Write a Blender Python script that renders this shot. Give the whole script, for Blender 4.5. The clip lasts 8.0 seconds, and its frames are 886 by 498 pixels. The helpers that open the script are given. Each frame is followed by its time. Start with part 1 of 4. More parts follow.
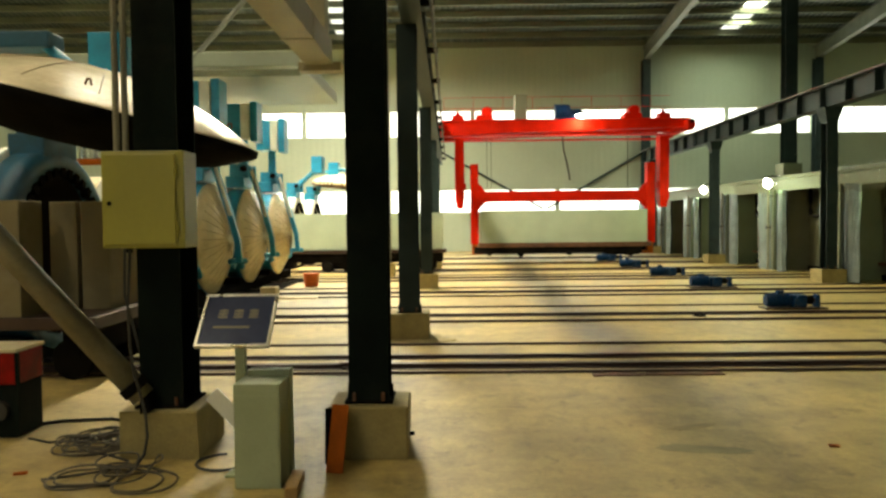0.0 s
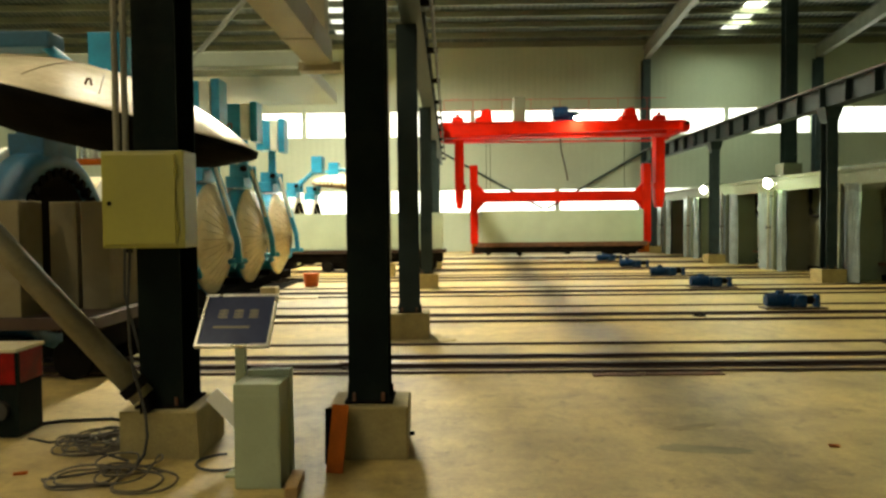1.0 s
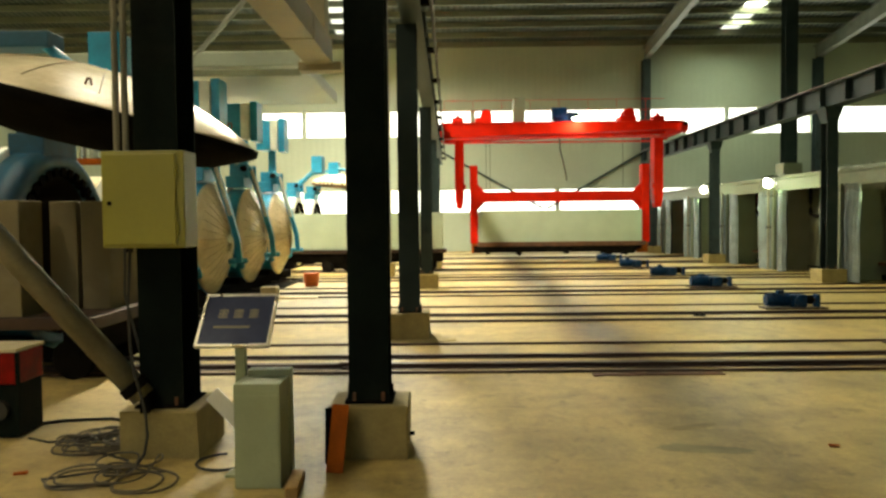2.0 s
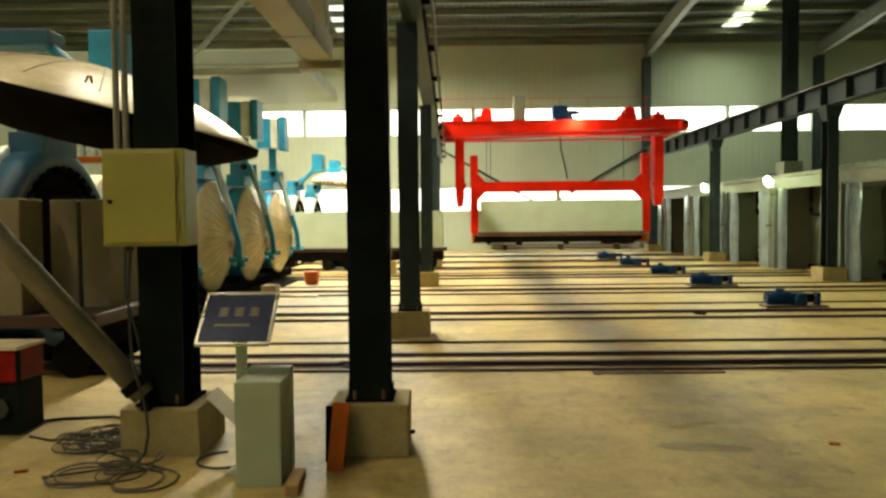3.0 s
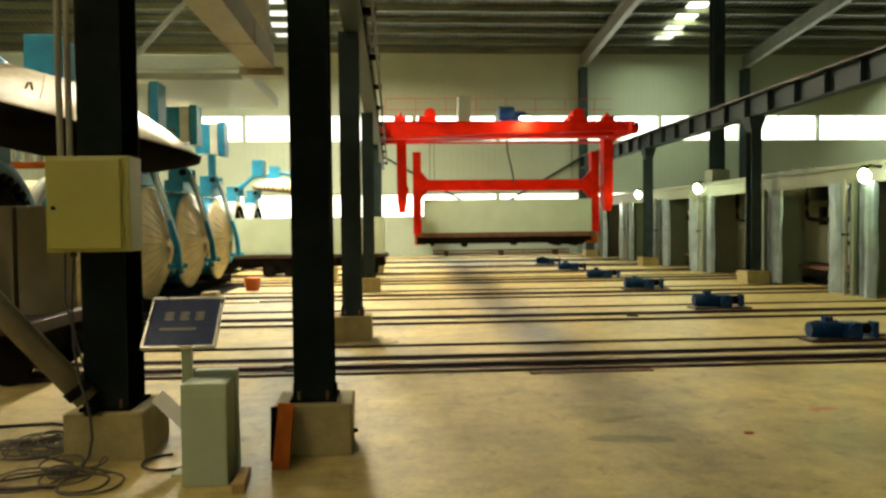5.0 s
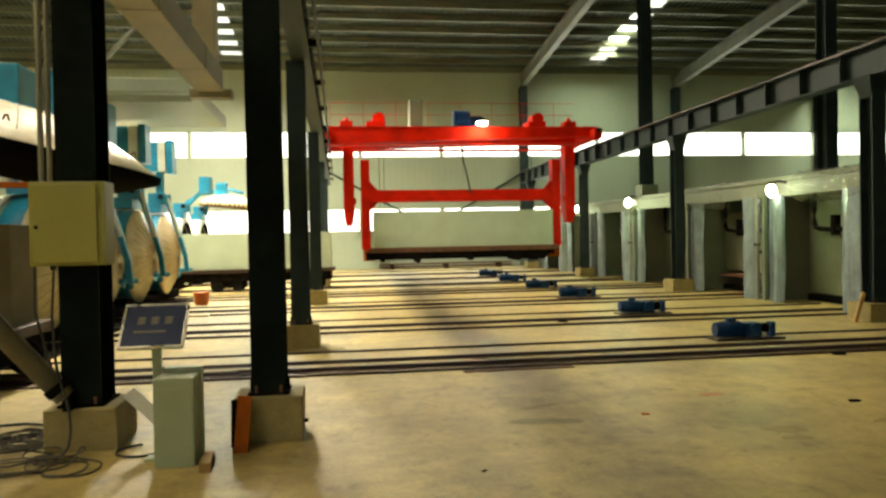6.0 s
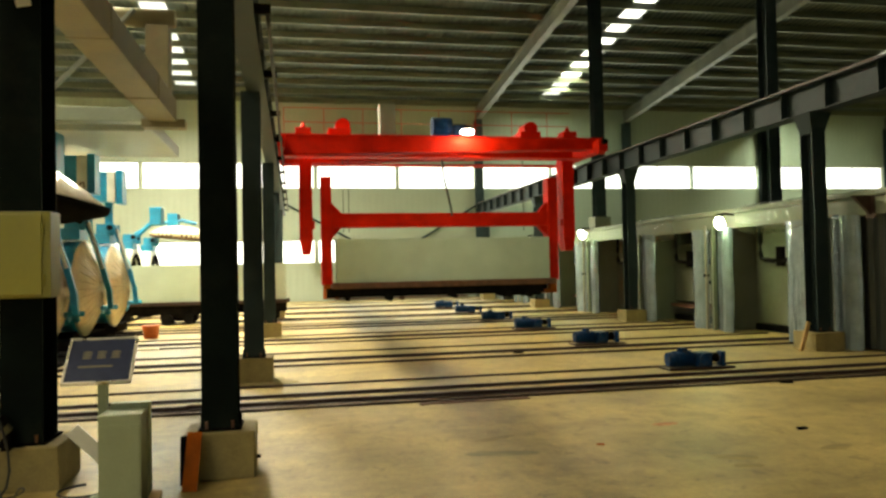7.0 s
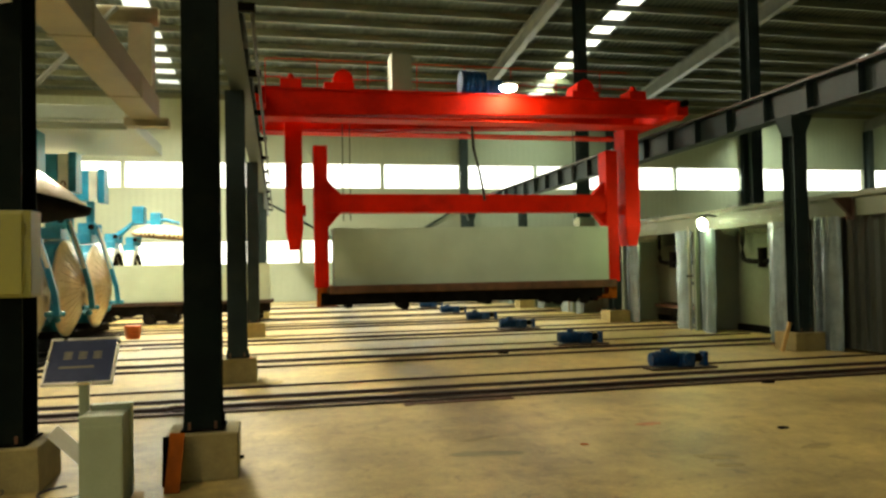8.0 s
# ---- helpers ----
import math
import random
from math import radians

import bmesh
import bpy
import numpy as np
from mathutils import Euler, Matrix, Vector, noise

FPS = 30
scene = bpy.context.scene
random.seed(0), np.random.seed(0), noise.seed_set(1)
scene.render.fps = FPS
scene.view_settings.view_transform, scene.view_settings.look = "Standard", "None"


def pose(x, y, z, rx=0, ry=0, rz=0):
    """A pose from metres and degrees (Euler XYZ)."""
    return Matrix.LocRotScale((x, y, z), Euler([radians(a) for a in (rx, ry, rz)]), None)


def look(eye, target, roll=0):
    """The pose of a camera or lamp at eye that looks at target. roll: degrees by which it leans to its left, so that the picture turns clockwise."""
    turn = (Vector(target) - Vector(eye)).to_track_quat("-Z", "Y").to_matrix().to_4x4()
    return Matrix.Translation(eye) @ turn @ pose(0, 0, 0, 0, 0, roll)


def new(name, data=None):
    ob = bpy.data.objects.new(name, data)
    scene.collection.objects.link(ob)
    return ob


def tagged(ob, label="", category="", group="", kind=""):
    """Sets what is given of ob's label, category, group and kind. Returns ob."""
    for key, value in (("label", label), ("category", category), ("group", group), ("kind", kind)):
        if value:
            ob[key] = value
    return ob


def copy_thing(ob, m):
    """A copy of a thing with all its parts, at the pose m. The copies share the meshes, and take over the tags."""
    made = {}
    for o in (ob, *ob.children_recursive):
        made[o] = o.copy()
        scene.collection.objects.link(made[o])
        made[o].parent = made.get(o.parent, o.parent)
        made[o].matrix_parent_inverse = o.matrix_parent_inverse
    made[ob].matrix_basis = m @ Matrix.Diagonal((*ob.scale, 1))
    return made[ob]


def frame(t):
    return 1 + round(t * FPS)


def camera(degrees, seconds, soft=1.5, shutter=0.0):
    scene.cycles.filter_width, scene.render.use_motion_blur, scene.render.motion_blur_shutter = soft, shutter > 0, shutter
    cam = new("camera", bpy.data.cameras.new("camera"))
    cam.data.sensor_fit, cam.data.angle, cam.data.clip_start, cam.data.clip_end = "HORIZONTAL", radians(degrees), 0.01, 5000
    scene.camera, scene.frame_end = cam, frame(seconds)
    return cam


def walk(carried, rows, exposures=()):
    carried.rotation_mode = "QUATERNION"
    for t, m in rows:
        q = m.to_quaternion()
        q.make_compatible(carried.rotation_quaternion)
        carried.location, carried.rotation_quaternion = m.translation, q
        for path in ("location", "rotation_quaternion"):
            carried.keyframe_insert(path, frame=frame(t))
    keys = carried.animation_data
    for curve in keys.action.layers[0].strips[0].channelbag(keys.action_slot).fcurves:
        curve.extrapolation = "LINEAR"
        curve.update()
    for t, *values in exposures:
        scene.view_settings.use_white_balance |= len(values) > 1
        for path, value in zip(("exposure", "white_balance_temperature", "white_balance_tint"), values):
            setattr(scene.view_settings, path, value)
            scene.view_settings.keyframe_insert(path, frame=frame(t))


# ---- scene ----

# ---------------------------------------------------------------- camera
cam = camera(62.0, 8.0, soft=2.7)
# seconds, x, y, z, yaw, pitch, roll (the roll leans to the right)
ROWS = [
    (0.0, 0.0, 0.0, 1.5, 0.57, -2.24, 0.6),
    (1.7, 0.0, 0.0, 1.5, 0.57, -2.24, 0.6),
    (2.8, 0.0, 0.0, 1.5, 0.61, -2.36, 0.6),
    (3.5, 0.0, 0.0, 1.5, 0.61, -2.42, 0.6),
    (4.3, 0.0, 0.0, 1.5, 0.6, -2.42, 0.6),
    (4.4, 0.0, 0.0, 1.5, 0.38, -2.38, 0.6),
    (4.5, 0.0, 0.0, 1.5, -0.03, -2.3, 0.6),
    (4.6, 0.0, -0.01, 1.5, -1.75, -2.16, 0.6),
    (4.7, 0.0, -0.03, 1.5, -2.55, -2.1, 0.6),
    (5.25, 0.01, -0.5, 1.5, -5.0, -1.85, 0.75),
    (5.8, 0.02, -1.0, 1.5, -7.01, -1.40, 1.13),
    (6.0, 0.02, -1.0, 1.5, -7.99, -0.95, 1.14),
    (6.5, 0.02, -1.0, 1.5, -10.00, -0.35, 1.15),
    (6.8, 0.02, -1.0, 1.5, -11.20, 1.16, 1.19),
    (7.0, 0.02, -1.0, 1.5, -11.41, 1.42, 1.19),
    (7.5, 0.02, -1.0, 1.5, -11.62, 1.41, 1.16),
    (8.0, 0.02, -1.0, 1.5, -12.59, 1.42, 1.08),
]
walk(cam, [(t, pose(x, y, z, 90 + pitch, roll, yaw)) for t, x, y, z, yaw, pitch, roll in ROWS],
     exposures=[(0.0, -0.18, 7000, 0), (1.7, -0.14, 7000, 0), (4.4, -0.12, 7000, 0), (5.8, -0.07, 7000, 0), (8.0, -0.05, 7000, 0)])

# ---------------------------------------------------------------- plan
FAR = 35.1            # inner face of the far wall
EAVE = 9.7            # roof underside at the far wall
SLOPE = 0.1           # the roof rises towards the ridge
RIDGE = 11.0          # y of the ridge
BACK = -13.0          # wall behind
LEFT, RIGHT = -24.0, 40.0
BANK = 9.05           # front of the curing chambers
CHAMBERS = [8.42 + 3.5 * k for k in range(-1, 8)]   # middles of the chambers
STRIPS = (-4.6, 12.55, 26.0, 38.0, -21.5)   # skylight strips of the far slope; the one at -21.5 is added, unseen
NEAR_FILL_STRIPS = (-7.0, 12.55, 26.0, 38.0, -21.5)   # and of the near slope: unseen, placed to light the near floor


def roof_z(y):
    return EAVE + SLOPE * (FAR - y) if y > RIDGE else EAVE + SLOPE * (FAR - RIDGE) - SLOPE * (RIDGE - y)


# ---------------------------------------------------------------- light
world = bpy.data.worlds.new("sky")
scene.world = world
world.use_nodes = True
nt = world.node_tree
sky = nt.nodes.new("ShaderNodeTexSky")
sky.sky_type, sky.sun_disc = "NISHITA", False
sky.sun_elevation, sky.sun_rotation = radians(50), radians(160)
nt.links.new(sky.outputs["Color"], nt.nodes["Background"].inputs["Color"])
nt.nodes["Background"].inputs["Strength"].default_value = 0.15

sun = new("sun", bpy.data.lights.new("sun", "SUN"))
sun.data.energy, sun.data.angle, sun.data.color = 1.0, radians(12), (1.0, 0.96, 0.88)
sun.matrix_basis = look((0, 0, 30), (-6.4, -17.6 + 0, 8))


def area(name, m, sx, sy, watts, colour):
    lamp = bpy.data.lights.new(name, "AREA")
    lamp.shape, lamp.size, lamp.size_y, lamp.energy, lamp.color = "RECTANGLE", sx, sy, watts, colour
    ob = new(name, lamp)
    ob.matrix_basis = m
    return ob


# daylight in the openings: the far windows, the skylights and the added gate behind
area("window_light", look((4, FAR + 0.12, 6.06), (4, 10, 0.0)), 46, 1.1, 1050, (0.97, 1.0, 0.88))
area("window_light", look((2, FAR + 0.12, 2.38), (2, 10, 1.8)), 30, 1.0, 380, (0.97, 1.0, 0.88))
SKYLIGHTS = ((-4.6, 21.0, 17, 10500, (1.0, 0.9, 0.72)), (12.55, 31.2, 4.0, 420, (0.95, 1.0, 0.76)), (26.0, 31.2, 4.0, 900, (0.95, 1.0, 0.76)),
             (38.0, 28.3, 9.5, 300, (0.95, 1.0, 0.76)), (-21.5, 28.3, 9.5, 350, (1.0, 0.86, 0.6)))
for sx, mid, length, watts, tint in SKYLIGHTS:
    area("skylight_light", look((sx, mid, roof_z(mid) + 0.02), (sx, mid - 2.2, 0)), 0.85, length, watts, tint)
# lamps of the unseen near strips, added as fill for the near floor
for sx, watts, tint in zip(NEAR_FILL_STRIPS, (1450, 20, 40, 30, 700), ((1.0, 0.85, 0.62), (0.95, 1.0, 0.76), (0.95, 1.0, 0.76), (0.95, 1.0, 0.76), (1.0, 0.86, 0.6))):
    area("skylight_light", look((sx, 0.5, roof_z(0.5) + 0.02), (sx, 1.6, 0)), 0.85, 17, watts, tint)
# fill from behind, through a gate that is only assumed
area("gate_fill_light", look((-4.0, BACK - 0.1, 3.0), (-3.0, 10, 0.5)), 8.6, 5.4, 40, (1.0, 0.87, 0.66))


# ---------------------------------------------------------------- materials
def mat(name, colour, rough=0.6, metal=0.0, var=0.25, scale=3.0, fine=40.0, bump=0.15, stain=None, stain_amount=0.35, spec=0.5, dist=0.01):
    """Two scales of variation round one colour, stains of another colour, and a fine relief."""
    m = bpy.data.materials.new(name)
    m.use_nodes = True
    n, l = m.node_tree.nodes, m.node_tree.links
    b = n["Principled BSDF"]
    co = n.new("ShaderNodeTexCoord")
    big = n.new("ShaderNodeTexNoise")
    big.inputs["Scale"].default_value, big.inputs["Detail"].default_value = scale, 6
    small = n.new("ShaderNodeTexNoise")
    small.inputs["Scale"].default_value, small.inputs["Detail"].default_value = fine, 4
    for q in (big, small):
        l.new(co.outputs["Object"], q.inputs["Vector"])
    ramp = n.new("ShaderNodeMapRange")
    ramp.inputs["From Min"].default_value, ramp.inputs["From Max"].default_value = 0.3, 0.7
    ramp.inputs["To Min"].default_value, ramp.inputs["To Max"].default_value = 1 - var, 1 + var * 0.6
    l.new(big.outputs["Fac"], ramp.inputs["Value"])
    ramp2 = n.new("ShaderNodeMapRange")
    ramp2.inputs["To Min"].default_value, ramp2.inputs["To Max"].default_value = 1 - var * 0.6, 1 + var * 0.6
    l.new(small.outputs["Fac"], ramp2.inputs["Value"])
    mul = n.new("ShaderNodeMath")
    mul.operation = "MULTIPLY"
    l.new(ramp.outputs["Result"], mul.inputs[0])
    l.new(ramp2.outputs["Result"], mul.inputs[1])
    mix = n.new("ShaderNodeMix")
    mix.data_type, mix.blend_type = "RGBA", "MULTIPLY"
    mix.inputs["Factor"].default_value = 1.0
    mix.inputs["A"].default_value = (*colour, 1)
    grey = n.new("ShaderNodeCombineColor")
    for k in range(3):
        l.new(mul.outputs["Value"], grey.inputs[k])
    l.new(grey.outputs["Color"], mix.inputs["B"])
    out = mix.outputs["Result"]
    if stain:
        st = n.new("ShaderNodeTexNoise")
        st.inputs["Scale"].default_value, st.inputs["Detail"].default_value, st.inputs["Roughness"].default_value = scale * 0.7, 8, 0.65
        l.new(co.outputs["Object"], st.inputs["Vector"])
        sr = n.new("ShaderNodeMapRange")
        sr.inputs["From Min"].default_value, sr.inputs["From Max"].default_value = 0.52, 0.72
        sr.inputs["To Min"].default_value, sr.inputs["To Max"].default_value = 0.0, stain_amount
        l.new(st.outputs["Fac"], sr.inputs["Value"])
        mix2 = n.new("ShaderNodeMix")
        mix2.data_type = "RGBA"
        l.new(sr.outputs["Result"], mix2.inputs["Factor"])
        l.new(out, mix2.inputs["A"])
        mix2.inputs["B"].default_value = (*stain, 1)
        out = mix2.outputs["Result"]
    l.new(out, b.inputs["Base Color"])
    rr = n.new("ShaderNodeMapRange")
    rr.inputs["To Min"].default_value, rr.inputs["To Max"].default_value = max(0.03, rough - 0.12), min(1.0, rough + 0.12)
    l.new(big.outputs["Fac"], rr.inputs["Value"])
    l.new(rr.outputs["Result"], b.inputs["Roughness"])
    b.inputs["Metallic"].default_value = metal
    b.inputs["Specular IOR Level"].default_value = spec
    if bump:
        bm_ = n.new("ShaderNodeBump")
        bm_.inputs["Strength"].default_value, bm_.inputs["Distance"].default_value = bump, dist
        l.new(small.outputs["Fac"], bm_.inputs["Height"])
        l.new(bm_.outputs["Normal"], b.inputs["Normal"])
    return m


def glow(name, colour, strength):
    m = bpy.data.materials.new(name)
    m.use_nodes = True
    b = m.node_tree.nodes["Principled BSDF"]
    b.inputs["Base Color"].default_value = (*colour, 1)
    b.inputs["Emission Color"].default_value = (*colour, 1)
    b.inputs["Emission Strength"].default_value = strength
    return m


def ribbed(m, axis, pitch, strength=0.6, dist=0.03):
    """Adds the corrugation of metal sheet along one axis to a material."""
    n, l = m.node_tree.nodes, m.node_tree.links
    co = n.new("ShaderNodeTexCoord")
    sep = n.new("ShaderNodeSeparateXYZ")
    l.new(co.outputs["Object"], sep.inputs[0])
    mu = n.new("ShaderNodeMath")
    mu.operation = "MULTIPLY"
    mu.inputs[1].default_value = 2 * math.pi / pitch
    l.new(sep.outputs[axis], mu.inputs[0])
    si = n.new("ShaderNodeMath")
    si.operation = "SINE"
    l.new(mu.outputs[0], si.inputs[0])
    bp = n.new("ShaderNodeBump")
    bp.inputs["Strength"].default_value, bp.inputs["Distance"].default_value = strength, dist
    l.new(si.outputs[0], bp.inputs["Height"])
    l.new(bp.outputs["Normal"], n["Principled BSDF"].inputs["Normal"])
    return m


def scuffed(m):
    """Scuffs, tyre marks and fine speckle over a floor: two stretched noises and a fine one, multiplied into the colour."""
    n, l = m.node_tree.nodes, m.node_tree.links
    b = n["Principled BSDF"]
    out = b.inputs["Base Color"].links[0].from_socket
    co = n.new("ShaderNodeTexCoord")
    for size, scale, lo, hi, dark in (((1.0, 1.5, 1.0), 1.1, 0.45, 0.64, 0.76), ((1.9, 1.0, 1.0), 2.3, 0.5, 0.7, 0.74), ((1.0, 1.0, 1.0), 26.0, 0.35, 0.6, 0.86), ((1.0, 1.0, 1.0), 4.5, 0.56, 0.66, 0.66)):
        mp = n.new("ShaderNodeMapping")
        mp.inputs["Scale"].default_value = size
        l.new(co.outputs["Object"], mp.inputs["Vector"])
        t = n.new("ShaderNodeTexNoise")
        t.inputs["Scale"].default_value, t.inputs["Detail"].default_value, t.inputs["Roughness"].default_value = scale, 9, 0.72
        t.inputs["Distortion"].default_value = 0.4
        l.new(mp.outputs["Vector"], t.inputs["Vector"])
        r = n.new("ShaderNodeMapRange")
        r.inputs["From Min"].default_value, r.inputs["From Max"].default_value = lo, hi
        r.inputs["To Min"].default_value, r.inputs["To Max"].default_value = 1.06, dark
        l.new(t.outputs["Fac"], r.inputs["Value"])
        g = n.new("ShaderNodeCombineColor")
        for k in range(3):
            l.new(r.outputs["Result"], g.inputs[k])
        x = n.new("ShaderNodeMix")
        x.data_type, x.blend_type = "RGBA", "MULTIPLY"
        x.inputs["Factor"].default_value = 1.0
        l.new(out, x.inputs["A"])
        l.new(g.outputs["Color"], x.inputs["B"])
        out = x.outputs["Result"]
    l.new(out, b.inputs["Base Color"])


M_FLOOR = mat("concrete_floor", (0.395, 0.292, 0.1), 0.5, var=0.3, scale=0.8, fine=7, bump=0.12, stain=(0.27, 0.19, 0.08), stain_amount=0.5)
scuffed(M_FLOOR)
M_CONC = mat("cast_concrete", (0.3, 0.235, 0.095), 0.85, var=0.3, scale=4, fine=50, bump=0.4, stain=(0.16, 0.12, 0.06))
# one steel paint in three tones: paler and bluer far off, for haze
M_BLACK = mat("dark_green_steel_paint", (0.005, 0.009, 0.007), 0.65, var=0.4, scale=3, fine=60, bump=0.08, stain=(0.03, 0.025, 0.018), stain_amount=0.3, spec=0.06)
M_DEEP = mat("steel_paint_mid_tone", (0.015, 0.026, 0.027), 0.55, spec=0.2, var=0.3, scale=3, fine=60, bump=0.08, stain=(0.04, 0.033, 0.025))
M_SLATE = mat("steel_paint_pale_tone", (0.035, 0.055, 0.06), 0.55, spec=0.2, var=0.3, scale=3, fine=60, bump=0.08, stain=(0.05, 0.04, 0.03))
M_GREY = mat("grey_steel_paint", (0.18, 0.19, 0.17), 0.5, var=0.25, scale=2, fine=40, bump=0.08)
M_SHEET = mat("smooth_galvanised_sheet", (0.3, 0.34, 0.28), 0.45, metal=0.3, var=0.15, scale=1, fine=10, bump=0.05)
M_RED = mat("red_crane_paint", (0.6, 0.01, 0.002), 0.6, spec=0.1, var=0.25, scale=2, fine=30, bump=0.08, stain=(0.22, 0.012, 0.008), stain_amount=0.5)
M_TEAL = mat("teal_machine_paint", (0.008, 0.22, 0.4), 0.45, var=0.3, scale=3, fine=30, bump=0.1, stain=(0.03, 0.08, 0.09), stain_amount=0.5)
M_TEALPALE = mat("pale_machine_paint", (0.55, 0.58, 0.52), 0.45, var=0.2, scale=3, fine=30, bump=0.1)
M_CREAM = mat("cream_enamel", (0.72, 0.62, 0.42), 0.22, var=0.22, scale=2.5, fine=25, bump=0.12, stain=(0.35, 0.24, 0.12), stain_amount=0.5)
M_CREAMDARK = mat("dull_cream_seam", (0.3, 0.23, 0.13), 0.5, var=0.3)
M_CAKE = mat("aerated_concrete", (0.44, 0.52, 0.405), 0.9, var=0.1, scale=1.5, fine=60, bump=0.25, stain=(0.45, 0.46, 0.36), stain_amount=0.4)
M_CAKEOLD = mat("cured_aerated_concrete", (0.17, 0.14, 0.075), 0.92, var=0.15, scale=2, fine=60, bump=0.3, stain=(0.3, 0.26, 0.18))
M_RUST = mat("rusty_steel", (0.13, 0.055, 0.026), 0.75, var=0.45, scale=5, fine=60, bump=0.4, stain=(0.06, 0.035, 0.02))
M_RUSTRED = mat("red_oxide_primer", (0.36, 0.085, 0.01), 0.8, spec=0.1, var=0.35, scale=5, fine=60, bump=0.3, stain=(0.12, 0.05, 0.02))
M_RAIL = mat("dark_rail_steel", (0.05, 0.026, 0.018), 0.55, metal=0.3, var=0.4, scale=2, fine=30, bump=0.2)
M_DARK = mat("near_black_metal", (0.008, 0.007, 0.006), 0.9, spec=0.02, var=0.5, scale=4, fine=40, bump=0.3)
M_WALL = ribbed(mat("cream_wall_sheet", (0.4, 0.465, 0.38), 0.55, var=0.1, scale=0.4, fine=8, bump=0.0), "X", 0.3, 0.14, 0.02)
M_WALLSIDE = ribbed(mat("cream_side_sheet", (0.42, 0.49, 0.4), 0.55, var=0.1, scale=0.4, fine=8, bump=0.0), "Y", 0.3, 0.35, 0.02)
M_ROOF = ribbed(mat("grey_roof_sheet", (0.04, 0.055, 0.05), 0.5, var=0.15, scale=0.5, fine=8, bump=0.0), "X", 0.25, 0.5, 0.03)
M_PURLIN = mat("galvanised_purlin", (0.17, 0.18, 0.125), 0.5, metal=0.1, var=0.2, scale=1, fine=12, bump=0.05)
M_BEIGE = mat("beige_beam_paint", (0.23, 0.195, 0.105), 0.5, var=0.25, scale=2, fine=30, bump=0.1, stain=(0.25, 0.15, 0.08), stain_amount=0.5)
M_OLIVE = mat("olive_cream_paint", (0.28, 0.25, 0.03), 0.4, var=0.12, scale=2, fine=30, bump=0.06)
M_CABINET = mat("grey_green_cabinet_paint", (0.35, 0.395, 0.245), 0.42, var=0.12, scale=3, fine=60, bump=0.05, stain=(0.2, 0.2, 0.14))
M_PANEL = mat("chamber_panel", (0.2, 0.215, 0.16), 0.6, var=0.2, scale=1.2, fine=20, bump=0.1, stain=(0.25, 0.2, 0.12), stain_amount=0.5)
M_FASCIA = mat("cream_fascia_sheet", (0.16, 0.18, 0.12), 0.55, var=0.2, scale=1.0, fine=20, bump=0.08, stain=(0.18, 0.16, 0.1), stain_amount=0.5)
# stained darker copy of the teal, with shade in its colour
M_TEALDARK = mat("shaded_grimy_teal", (0.005, 0.07, 0.13), 0.55, var=0.4, scale=3, fine=30, bump=0.1, stain=(0.01, 0.02, 0.02), stain_amount=0.6)
M_FOIL = mat("crumpled_foil_wrap", (0.13, 0.165, 0.18), 0.22, metal=0.4, var=0.3, scale=2.5, fine=7, bump=0.9, dist=0.05)
M_PLASTIC = mat("plastic_sheet", (0.2, 0.22, 0.16), 0.24, var=0.2, scale=2, fine=6, bump=0.55, dist=0.05, spec=0.8)
M_PLASTIC.node_tree.nodes["Principled BSDF"].inputs["Alpha"].default_value = 0.32
M_DRAPE = mat("hazy_plastic_drape", (0.27, 0.33, 0.36), 0.13, metal=0.35, var=0.3, scale=1.5, fine=6, bump=0.5, dist=0.03, stain=(0.06, 0.07, 0.06), stain_amount=0.5)
M_DOORPANEL = mat("pale_door_panel", (0.2, 0.21, 0.145), 0.4, var=0.25, scale=1.4, fine=18, bump=0.15, stain=(0.16, 0.14, 0.09), stain_amount=0.5)
M_CURTAIN = ribbed(mat("grey_door_curtain", (0.028, 0.032, 0.026), 0.35, metal=0.1, var=0.35, scale=1.5, fine=9, bump=0.0, stain=(0.05, 0.05, 0.045)), "Y", 0.22, 0.8, 0.04)
M_BLUE = mat("blue_motor_paint", (0.003, 0.034, 0.11), 0.55, spec=0.15, var=0.5, scale=6, fine=60, bump=0.15, stain=(0.1, 0.09, 0.065), stain_amount=0.6)
M_PIPE = mat("dull_grey_pipe", (0.25, 0.23, 0.17), 0.45, metal=0.3, var=0.3, scale=3, fine=40, bump=0.15, stain=(0.18, 0.12, 0.07))
M_CHROME = mat("brushed_aluminium", (0.62, 0.6, 0.52), 0.28, metal=0.9, var=0.15, scale=5, fine=60, bump=0.05)
M_BOARD = mat("navy_notice_panel", (0.05, 0.06, 0.11), 0.16, var=0.2, scale=3, fine=30, bump=0.02)
M_GOLD = mat("gilt_lettering", (0.16, 0.135, 0.09), 0.4, var=0.2)
M_CABLE = mat("black_rubber_cable", (0.025, 0.023, 0.02), 0.6, var=0.3, scale=8, fine=60)
M_CABLEGREY = mat("dusty_grey_cable", (0.1, 0.085, 0.06), 0.7, var=0.3, scale=8, fine=60)
M_WOOD = mat("rough_timber", (0.48, 0.29, 0.1), 0.8, var=0.4, scale=4, fine=40, bump=0.4, stain=(0.15, 0.08, 0.04))
M_PALEWOOD = mat("pale_sawn_timber", (0.62, 0.5, 0.28), 0.8, var=0.3, scale=4, fine=40, bump=0.3)
M_WHITE = mat("white_board", (0.72, 0.7, 0.62), 0.6, var=0.1, scale=4, fine=40)
M_ORANGE = mat("orange_plastic", (0.6, 0.12, 0.02), 0.45, var=0.2)
